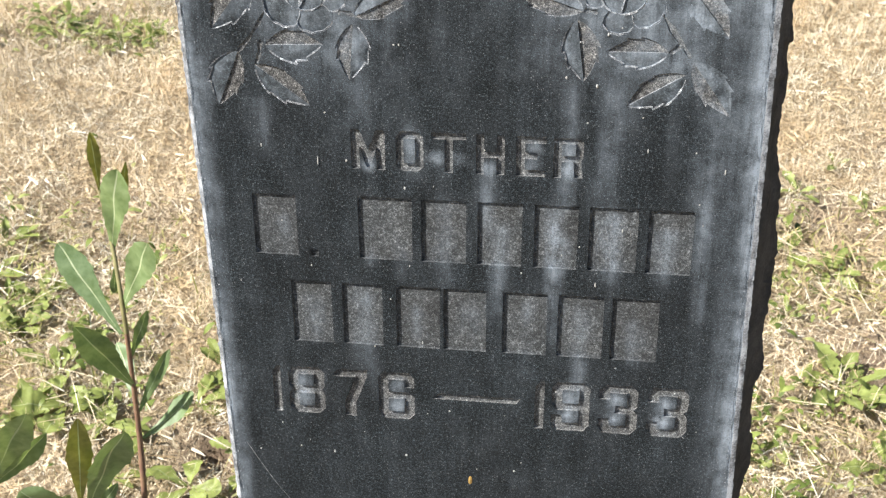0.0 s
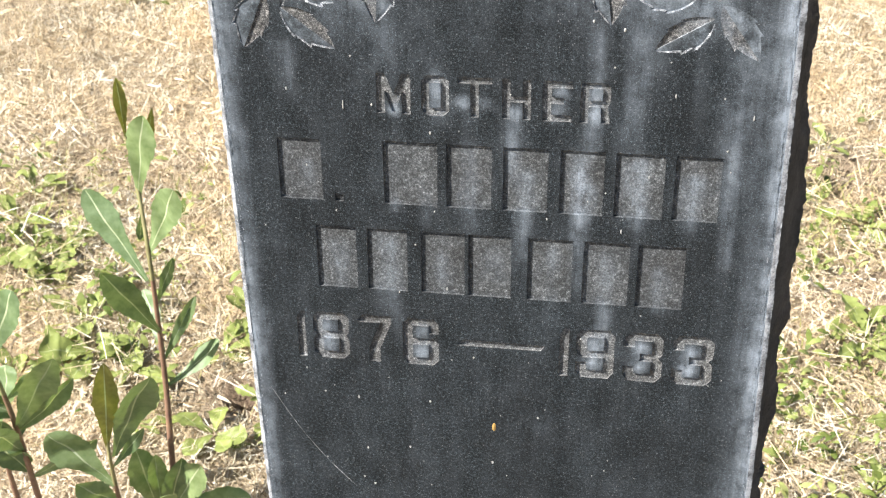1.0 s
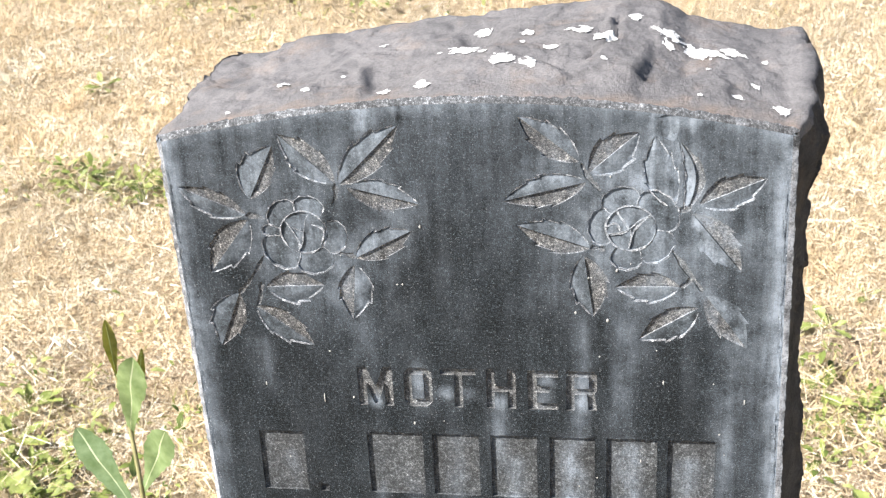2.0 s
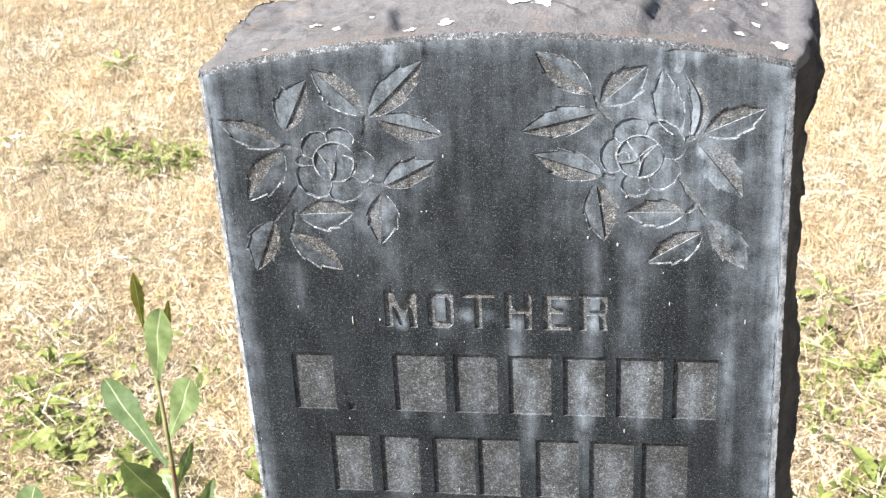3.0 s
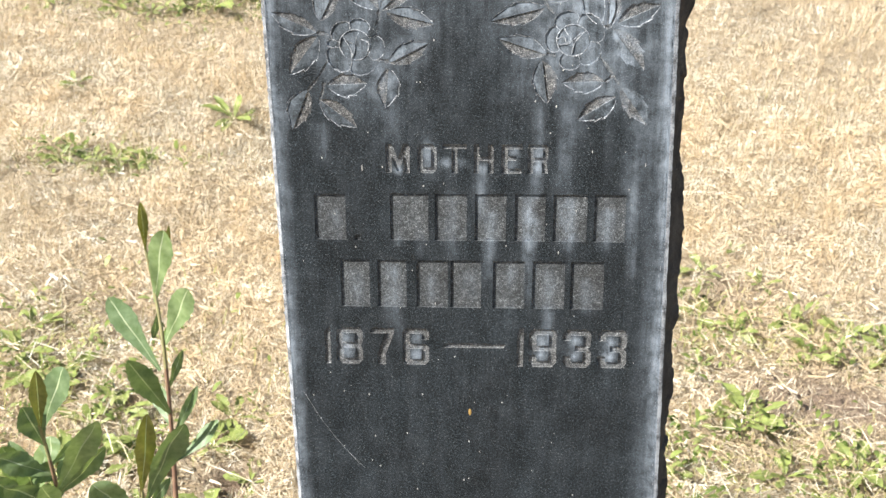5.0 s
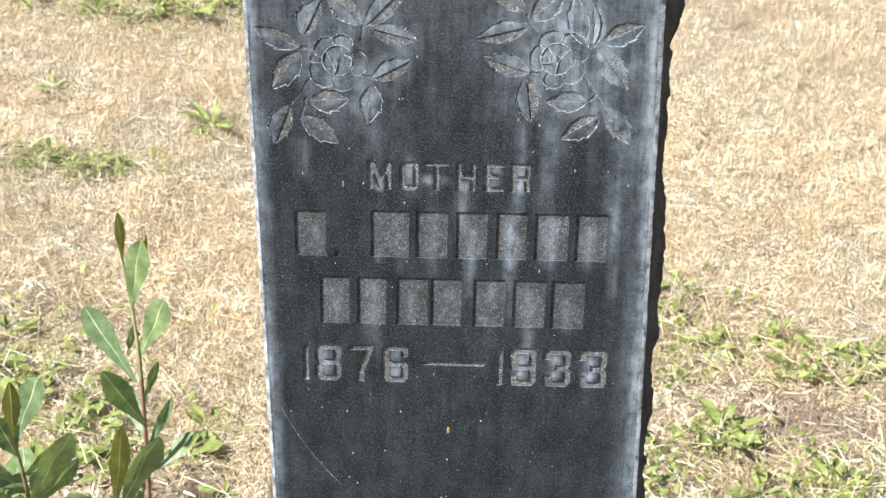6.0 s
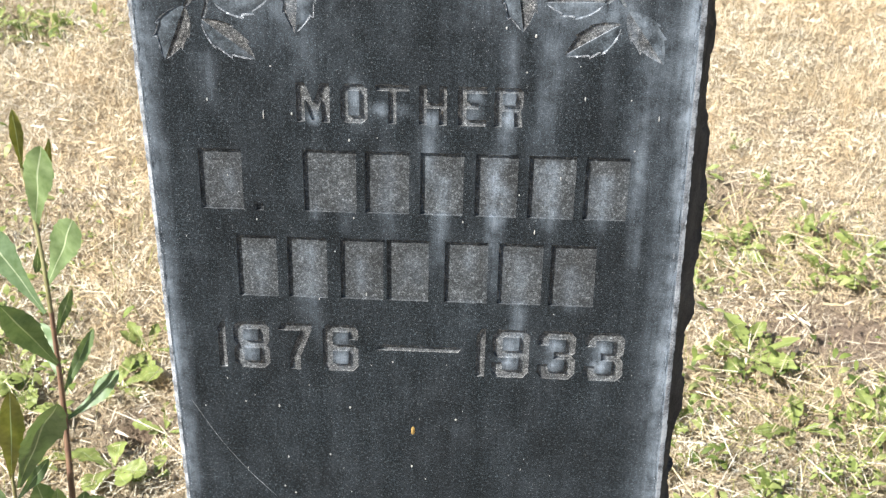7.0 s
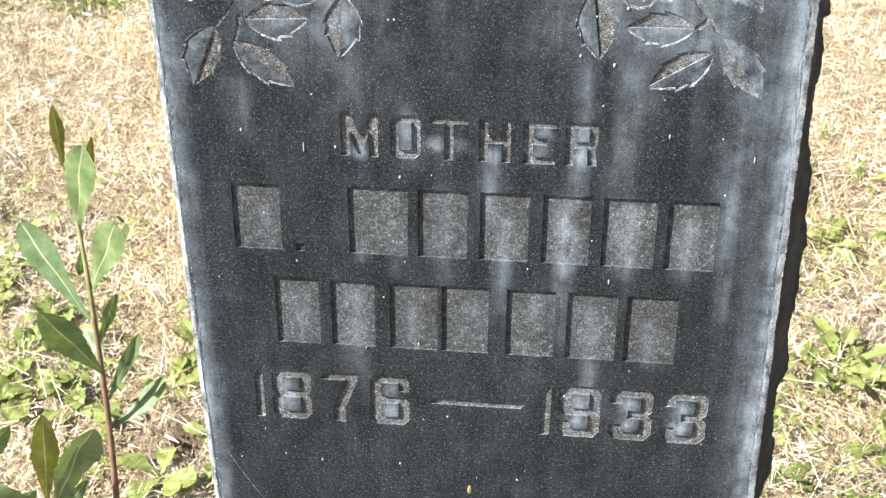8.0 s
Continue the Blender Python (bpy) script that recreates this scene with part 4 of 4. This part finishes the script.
def weed_plant(label, stem, thick, leaves, lit=(), olive=(), flat=()):
    plant = new("weed_plant")
    tagged(plant, label, "weed", "tall weeds beside the stone")
    path = smooth_path(stem)
    radii = [thick * (1 - 0.55 * k / len(path)) for k in range(len(path))]
    bend = int(len(path) * 0.62)
    stalk = tube("stem", path[:bend + 1], radii[:bend + 1], M_STEM, plant, "reddish-brown stem")
    tube("shoot", path[bend:], radii[bend:], M_SHOOT, stalk, "olive young end of the stem")
    for k, (base, tip, half) in enumerate(leaves):
        side = (-0.06, -0.8, 0.6) if k in lit else (0.55 + random.uniform(-.25, .25), -0.8, 0.15 + random.uniform(-.2, .3))
        if k in flat:
            side = (-0.1, -0.35, 1.0)
        form = dict(curl=-0.30 if k in flat else random.uniform(-0.15, 0.15), fold=random.uniform(0.02, 0.10) if k in lit else random.uniform(0.1, 0.35), side=side, teeth=random.choice((7, 8, 9)), blunt=k in lit, lobes=0.13, mats=[M_OLIVE if k in olive else M_LEAF, M_RIB])
        leaf = part("leaf", leaf_mesh(base, tip, half * 1.1, only=0, **form), plant, "olive-brown young leaf" if k in olive else "")
        part("midrib", leaf_mesh(base, tip, half * 1.1, only=1, **form), leaf, "pale midrib")
    return plant


weed_plant("tall weed with a reddish stem and toothed grey-green leaves",
           [(-.510, .495, -.03), (-.517, .525, .070), (-.523, .552, .150), (-.527, .568, .240), (-.536, .593, .354), (-.555, .634, .425), (-.572, .660, .490)], 0.0050,
           [((-.572, .660, .486), (-.577, .670, .570), .008), ((-.556, .634, .408), (-.534, .629, .546), .019), ((-.556, .640, .420), (-.527, .652, .541), .007),
            ((-.546, .598, .300), (-.638, .653, .397), .019), ((-.537, .594, .352), (-.488, .597, .469), .020), ((-.525, .566, .238), (-.581, .538, .365), .019),
            ((-.530, .578, .275), (-.512, .612, .335), .008), ((-.523, .553, .148), (-.452, .600, .200), .013), ((-.522, .562, .205), (-.572, .640, .240), .013),
            ((-.524, .558, .190), (-.500, .640, .240), .009), ((-.550, .625, .400), (-.566, .640, .330), .006)], lit=(1, 3, 4, 7, 8), olive=(0, 2), flat=(7,))
weed_plant("leafy weed with upright olive and dull-green toothed leaves", [(-.505, .330, -.03), (-.505, .326, .12), (-.506, .321, .24), (-.504, .320, .31)], 0.0040,
           [((-.506, .320, .294), (-.480, .300, .455), .014), ((-.499, .320, .280), (-.436, .314, .446), .022), ((-.506, .320, .224), (-.577, .320, .307), .023),
            ((-.505, .322, .255), (-.470, .350, .300), .008), ((-.503, .326, .180), (-.545, .300, .240), .018), ((-.503, .326, .150), (-.435, .330, .220), .016)], lit=(2,), olive=(0,))
weed_plant("branching weed with broad toothed grey-green leaves", [(-.653, .395, -.03), (-.656, .392, .10), (-.660, .390, .230), (-.668, .388, .320), (-.672, .386, .350)], 0.0048,
           [((-.670, .386, .345), (-.648, .345, .482), .012), ((-.668, .388, .340), (-.634, .412, .440), .019), ((-.668, .388, .310), (-.690, .380, .385), .020),
            ((-.660, .390, .215), (-.577, .370, .382), .021), ((-.664, .389, .265), (-.670, .420, .300), .015), ((-.660, .390, .240), (-.690, .390, .262), .019),
            ((-.664, .389, .270), (-.604, .400, .330), .011), ((-.656, .392, .130), (-.690, .380, .200), .020), ((-.656, .392, .120), (-.560, .400, .205), .017),
            ((-.662, .390, .250), (-.735, .365, .300), .019), ((-.658, .391, .190), (-.725, .350, .255), .021), ((-.658, .391, .170), (-.660, .330, .285), .017),
            ((-.659, .391, .210), (-.590, .430, .275), .014), ((-.659, .391, .200), (-.655, .450, .240), .016)], lit=(1, 4), olive=(0,))
weed_plant("dense low weed with dark toothed leaves", [(-.700, .415, -.03), (-.700, .412, .08), (-.702, .410, .170), (-.704, .408, .200)], 0.0042,
           [((-.704, .408, .195), (-.735, .385, .305), .019), ((-.703, .408, .190), (-.700, .375, .285), .018), ((-.702, .410, .165), (-.665, .370, .245), .018),
            ((-.702, .410, .160), (-.770, .390, .235), .020), ((-.701, .411, .130), (-.735, .350, .200), .019), ((-.701, .411, .120), (-.650, .380, .180), .018),
            ((-.702, .410, .175), (-.690, .450, .260), .016), ((-.703, .409, .185), (-.745, .440, .265), .015)], lit=(6,))
weed_plant("low weed clump of upright toothed grey-green leaves", [(-.505, .440, -.03), (-.505, .441, .015), (-.505, .442, .035)], 0.003,
           [((-.514, .442, .020), (-.529, .440, .145), .021), ((-.507, .440, .025), (-.504, .438, .147), .013), ((-.501, .441, .020), (-.467, .440, .134), .019),
            ((-.498, .442, .015), (-.441, .436, .138), .020), ((-.496, .450, .030), (-.385, .455, .060), .016)], lit=(3, 4))


def rosette(x, y, size, count, label, slim=1.0):
    """A weed rosette on the lawn."""
    plant = new("weed_rosette")
    plant.location = (x, y, rise(x, y))
    tagged(plant, label, "weed", "broad-leaved weeds in the lawn")
    turn = random.random() * 6.28
    for k in range(count):
        a = turn + k * 6.283 / count + random.uniform(-.7, .7)
        r = size * random.uniform(0.45, 1.15)
        tip = (r * math.cos(a), r * math.sin(a), size * random.uniform(0.05, 0.5) / slim ** 0.6)
        me = leaf_mesh((0.004 * math.cos(a), 0.004 * math.sin(a), 0.004), tip, slim * r * random.uniform(0.16, 0.24), curl=random.uniform(-.1, .35), fold=random.uniform(.1, .5),
                       side=(random.uniform(-.4, .4), random.uniform(-.4, .4), 1.0), teeth=random.choice((3, 4, 5)), mats=[M_WEED, M_WEEDRIB], lobes=0.42 if slim <= 1 else 0.22, blunt=slim > 1)
        part("leaf", me, plant)


WEEDY = "broad-leaved green weed growing flat in the dry lawn"
for spec in ((.469, .957, .085, 9), (.455, .985, .055, 6), (.523, .806, .070, 7), (.658, .834, .075, 7), (.342, .800, .045, 5), (.46, .66, .05, 6), (.60, .70, .055, 6), (.543, 1.434, .045, 6),
             (.496, 1.574, .040, 5), (.421, 1.470, .060, 6), (.40, 1.29, .055, 7), (.47, 1.25, .06, 7), (.59, 1.30, .055, 7), (.70, 1.28, .06, 7),
             (.78, 1.22, .065, 7), (.39, 1.12, .050, 6), (.62, 1.20, .055, 6), (.45, 1.19, .05, 6), (.85, 1.30, .06, 6)):
    rosette(*spec, WEEDY)
for spec in ((-.725, 2.012, .078, 12), (-.886, 1.784, .045, 8), (-1.012, 1.742, .059, 11), (-.96, 1.765, .055, 10), (-.90, 1.75, .05, 9), (-1.06, 1.78, .05, 9), (-1.10, 1.76, .049, 9), (-1.167, 2.137, .045, 8),
             (-1.195, 2.639, .073, 11), (-1.089, 2.612, .053, 9), (-.920, 2.674, .092, 12), (-.862, 2.805, .088, 12), (-1.444, 2.688, .078, 11), (-1.02, 2.70, .069, 11)):
    rosette(*spec, "compact tuft of green weed in the dry lawn", 0.8)
for spec in ((-.886, .936, .075, 7), (-.838, .959, .065, 6), (-.940, 1.001, .075, 7), (-.946, 1.094, .055, 6), (-.70, .84, .07, 7),
             (-.64, .70, .075, 6), (-.76, .70, .07, 6), (-.60, .60, .06, 6), (-.490, .845, .075, 6), (-.43, .70, .055, 5), (-.74, .79, .085, 6), (-.66, .76, .075, 6)):
    rosette(*spec, WEEDY)
for spec in ((-.481, .600, .060, 5), (-.518, .761, .065, 5), (-.709, .726, .075, 5), (-.80, .66, .07, 6), (-.842, .883, .065, 6), (-.421, .593, .04, 3)):
    rosette(*spec, "broad toothed weed leaves spread low in the lawn", 1.5)


# ---- grass ----
def blades(n, area, length, width, tilt, weight=None, curve=0.4, above=0.0, tuft=0, skew=1.0, bow=0.04):
    """Blades as bent strips: x, y limits; length and width ranges in metres; tilt range in degrees from the ground."""
    out_v, out_f = [], []
    x = rng.uniform(area[0], area[1], n)
    y = rng.uniform(area[2], area[3], n)
    a = rng.uniform(0, 2 * np.pi, n)
    if tuft:
        # most blades stand in tufts and lean outwards
        k = max(1, n // tuft)
        c = rng.integers(0, k, n)
        r = np.abs(rng.normal(0, 0.011, n))
        free = rng.uniform(0, 1, n) < 0.35
        x = np.where(free, x, x[c] + r * np.cos(a))
        y = np.where(free, y, y[c] + r * np.sin(a))
        a = a + rng.normal(0, 0.6, n)
    if weight is not None:
        keep = rng.uniform(0, 1, n) < weight(x, y)
        x, y, a = x[keep], y[keep], a[keep]
        n = len(x)
    # not under the stone, nor in the hollow that stands in for a leaf's shadow
    keep = ~((np.abs(x) < 0.26) & (y > -0.03) & (y < 0.24)) & (((x + .460) / .036) ** 2 + ((y - .690) / .030) ** 2 > 1)
    x, y, a = x[keep], y[keep], a[keep]
    n = len(x)
    t = np.radians(rng.uniform(tilt[0], tilt[1], n))
    ln = length[0] + (length[1] - length[0]) * rng.uniform(0, 1, n) ** skew
    sway = rng.normal(0, bow, n)
    w = rng.uniform(width[0], width[1], n) / 2
    z = np.array([rise(p, q) for p, q in zip(x, y)]) - 0.004 + rng.uniform(0, 0.012 + above, n)
    roll = rng.uniform(-1.2, 1.2, n)
    dx, dy = np.cos(a), np.sin(a)
    sx, sy, sz = -dy * np.cos(roll), dx * np.cos(roll), np.sin(roll)
    verts = np.empty((n, 6, 3))
    for k, (s, taper) in enumerate(((0.0, 1.0), (0.55, 0.85), (1.0, 0.12))):
        lift = np.sin(t) * s - curve * np.sin(t) * s * s * 0.5
        off = ln * sway * s * s
        px, py, pz = x + dx * ln * s * np.cos(t) - dy * off, y + dy * ln * s * np.cos(t) + dx * off, z + ln * lift
        for m, sign in ((0, -1), (1, 1)):
            verts[:, 2 * k + m, 0] = px + sign * sx * w * taper
            verts[:, 2 * k + m, 1] = py + sign * sy * w * taper
            verts[:, 2 * k + m, 2] = pz + sign * sz * w * taper
    base = np.arange(n)[:, None] * 6
    faces = np.concatenate([base + np.array([[0, 1, 3, 2]]), base + np.array([[2, 3, 5, 4]])])
    return verts.reshape(-1, 3), faces


def patchy(scale, level, sharp, seed):
    def f(x, y):
        v = np.array([fbm(p * scale, q * scale, seed, 3) for p, q in zip(x, y)])
        return np.clip((v - level) * sharp, 0, 1)
    return f


GREEN_SPOTS = ((.42, 1.29, .10, .10, 1.0), (.45, 1.16, .10, .10, .6), (.42, .88, .10, .10, .6), (.62, 1.25, .42, .10, 1.3), (.46, .80, .20, .11, 1.0), (-.86, .98, .30, .22, .9), (-1.00, 1.76, .20, .08, 1.1), (-1.05, 2.68, .50, .14, .9),
               (-.76, .75, .20, .15, .42), (.84, 1.12, .12, .10, .5), (.60, .86, .24, .10, 1.0), (.58, .68, .28, .14, .85))


def green_area(x, y):
    v = np.zeros(len(x))
    for cx, cy, rx, ry, s in GREEN_SPOTS:
        v += s * np.exp(-((x - cx) / rx) ** 2 - ((y - cy) / ry) ** 2)
    return np.clip(v, 0, 1)


def joined(groups):
    vs, fs, k = [], [], 0
    for v, f in groups:
        vs.append(v)
        fs.append(f + k)
        k += len(v)
    return np.concatenate(vs), np.concatenate(fs)


uneven = patchy(4.5, -0.95, 1.1, 9.0)


def thin(x, y):
    return uneven(x, y) * (1 - 0.88 * np.array([bare_and_shadow(p, q) for p, q in zip(x, y)]))


def fade(x0, x1, y0, y1, soft):
    """A weight that runs out softly towards the limits of a stretch of lawn."""
    def f(x, y):
        d = np.minimum(np.minimum(x - x0, x1 - x), np.minimum(y - y0, y1 - y))
        return np.clip(d / soft + rng.uniform(-0.3, 0.3, len(x)), 0, 1)
    return f


def chaff(n, area, length, width, weight):
    """Short chips of straw lying on the soil, one face each."""
    x = rng.uniform(area[0], area[1], n)
    y = rng.uniform(area[2], area[3], n)
    # no chips under the stone or in the shadow hollow
    keep = (rng.uniform(0, 1, n) < weight(x, y)) & ~((np.abs(x) < 0.26) & (y > -0.03) & (y < 0.24)) & (((x + .460) / .036) ** 2 + ((y - .690) / .030) ** 2 > 1)
    x, y = x[keep], y[keep]
    n = len(x)
    z = np.array([rise(p, q) for p, q in zip(x, y)]) - 0.004 + rng.uniform(0, 0.010, n)
    a, t = rng.uniform(0, 2 * np.pi, n), rng.uniform(-0.1, 0.7, n)
    ln, w = length[0] + (length[1] - length[0]) * rng.uniform(0, 1, n) ** 2, rng.uniform(width[0], width[1], n) / 2
    roll = rng.uniform(-0.6, 0.6, n)
    verts = np.empty((n, 4, 3))
    for k, (s, side) in enumerate(((0, -1), (0, 1), (1, 0.6), (1, -0.6))):
        verts[:, k, 0] = x + np.cos(a) * np.cos(t) * ln * s - np.sin(a) * side * w
        verts[:, k, 1] = y + np.sin(a) * np.cos(t) * ln * s + np.cos(a) * side * w
        verts[:, k, 2] = z + np.sin(t) * ln * s + np.sin(roll) * side * w
    return verts.reshape(-1, 3), np.arange(n * 4).reshape(n, 4)


near_lawn, far_lawn, whole_lawn = fade(-1.75, 1.45, -0.15, 2.5, 0.4), fade(-3.0, 2.7, 1.6, 4.8, 0.6), fade(-6.5, 6.5, -5.0, 9.0, 2.5)
standing = patchy(2.2, -0.05, 1.6, 12.0)
straw = joined([
    blades(250000, (-1.75, 1.45, -0.15, 2.5), (.009, .052), (.0006, .0013), (12, 84), lambda x, y: (1 - 0.5 * green_area(x, y)) * thin(x, y) * near_lawn(x, y), tuft=34, skew=2.2),
    chaff(270000, (-1.45, 1.2, 0.25, 2.7), (.004, .018), (.0006, .0020), lambda x, y: near_lawn(x, y) ** 0.5 * thin(x, y) * (1 - 0.4 * green_area(x, y))),
    chaff(80000, (-2.4, 2.2, 1.8, 4.4), (.006, .022), (.0010, .0026), far_lawn),
    blades(50000, (-1.75, 1.45, -0.15, 2.5), (.015, .085), (.0006, .0013), (0, 16), lambda x, y: thin(x, y) * near_lawn(x, y), skew=2.0),
    blades(7000, (-1.75, 1.45, -0.15, 2.5), (.008, .040), (.0018, .0042), (0, 18), near_lawn, above=0.012, skew=1.6),
    blades(1100, (-1.75, 1.45, 0.1, 2.6), (.05, .15), (.0009, .0017), (0, 14), near_lawn, above=0.018),
    blades(15000, (-1.2, 1.2, 0.4, 3.0), (.02, .09), (.0008, .0016), (0, 25), green_area, above=0.035),
    blades(190000, (-3.0, 2.7, 1.6, 4.8), (.014, .055), (.0006, .0013), (45, 89), lambda x, y: (1 - 0.2 * green_area(x, y)) * thin(x, y) * far_lawn(x, y), tuft=34, skew=1.6, curve=0.12, bow=0.02),
    blades(70000, (-2.4, 2.2, 1.3, 4.6), (.028, .080), (.0006, .0012), (58, 90), standing, tuft=18, curve=0.1, bow=0.02),
    blades(24000, (-3.0, 2.7, 1.6, 4.8), (.02, .070), (.0008, .0018), (0, 20), far_lawn),
    blades(110000, (-6.5, 6.5, -5.0, 9.0), (.03, .07), (.003, .005), (5, 60),
           lambda x, y: whole_lawn(x, y) * (1 - near_lawn(x, y)) * (1 - far_lawn(x, y))),
])
grass = new("dry_grass", stuff_mesh("dry_grass", *straw, M_STRAW))
tagged(grass, "short bleached straw-coloured dry grass", "grass", kind="stuff")
fresh = joined([
    blades(34000, (-1.8, 1.6, 0.3, 3.2), (.018, .055), (.0011, .0028), (10, 70), green_area),
    blades(12000, (-2.2, 2.0, 0.3, 4.4), (.015, .045), (.0012, .0022), (15, 70), patchy(2.5, 0.05, 1.0, 4.0)),
])
grass_green = new("green_grass", stuff_mesh("green_grass", *fresh, M_GREEN))
tagged(grass_green, "patchy green grass among the dry lawn", "grass", kind="stuff")


def leaflets(n, area, size, weight):
    """Small oval leaves close to the ground."""
    x = rng.uniform(area[0], area[1], n)
    y = rng.uniform(area[2], area[3], n)
    # in clumps
    c = rng.integers(0, max(1, n // 9), n)
    x, y = x[c] + rng.normal(0, 0.016, n), y[c] + rng.normal(0, 0.016, n)
    keep = rng.uniform(0, 1, n) < weight(x, y)
    x, y = x[keep], y[keep]
    n = len(x)
    z = np.array([rise(p, q) for p, q in zip(x, y)]) + rng.uniform(0.004, 0.035, n)
    r = rng.uniform(size[0], size[1], n)
    a = rng.uniform(0, 6.283, n)
    tilt = rng.uniform(-0.2, 0.8, n)
    shape = np.array([(0, 0), (0.45, -0.32), (1.0, -0.40), (1.6, -0.22), (2.0, 0), (1.6, 0.22), (1.0, 0.40), (0.45, 0.32)])
    verts = np.empty((n, 8, 3))
    for k, (u, v) in enumerate(shape):
        lx, ly = u * r * np.cos(tilt), v * r
        verts[:, k, 0] = x + lx * np.cos(a) - ly * np.sin(a)
        verts[:, k, 1] = y + lx * np.sin(a) + ly * np.cos(a)
        verts[:, k, 2] = z + u * r * np.sin(tilt) - 0.25 * r * (u - 1) ** 2 + 0.3 * abs(v) * r
    base = np.arange(n)[:, None] * 8
    faces = np.concatenate([base + np.array([[0, 1, 7, 7]])[:, :4], base + np.array([[1, 2, 6, 7]]), base + np.array([[2, 3, 5, 6]]), base + np.array([[3, 4, 5, 5]])])
    tri = faces[faces[:, 2] == faces[:, 3]][:, :3]
    quad = faces[faces[:, 2] != faces[:, 3]]
    tri4 = np.concatenate([tri, quad[:, [0, 1, 2]], quad[:, [0, 2, 3]]])
    return verts.reshape(-1, 3), tri4


small = leaflets(13000, (-1.7, 1.4, 0.5, 3.0), (.004, .010), lambda x, y: green_area(x, y) ** 1.3)
broad = leaflets(9000, (-1.7, 1.4, 0.5, 3.0), (.007, .016), lambda x, y: green_area(x, y) ** 1.4)
clover = joined([small, broad])
weeds = new("small_weeds", stuff_mesh("small_weeds", *clover, M_WEED))
tagged(weeds, "small-leaved green weeds in patches of the lawn", "weeds", kind="stuff")
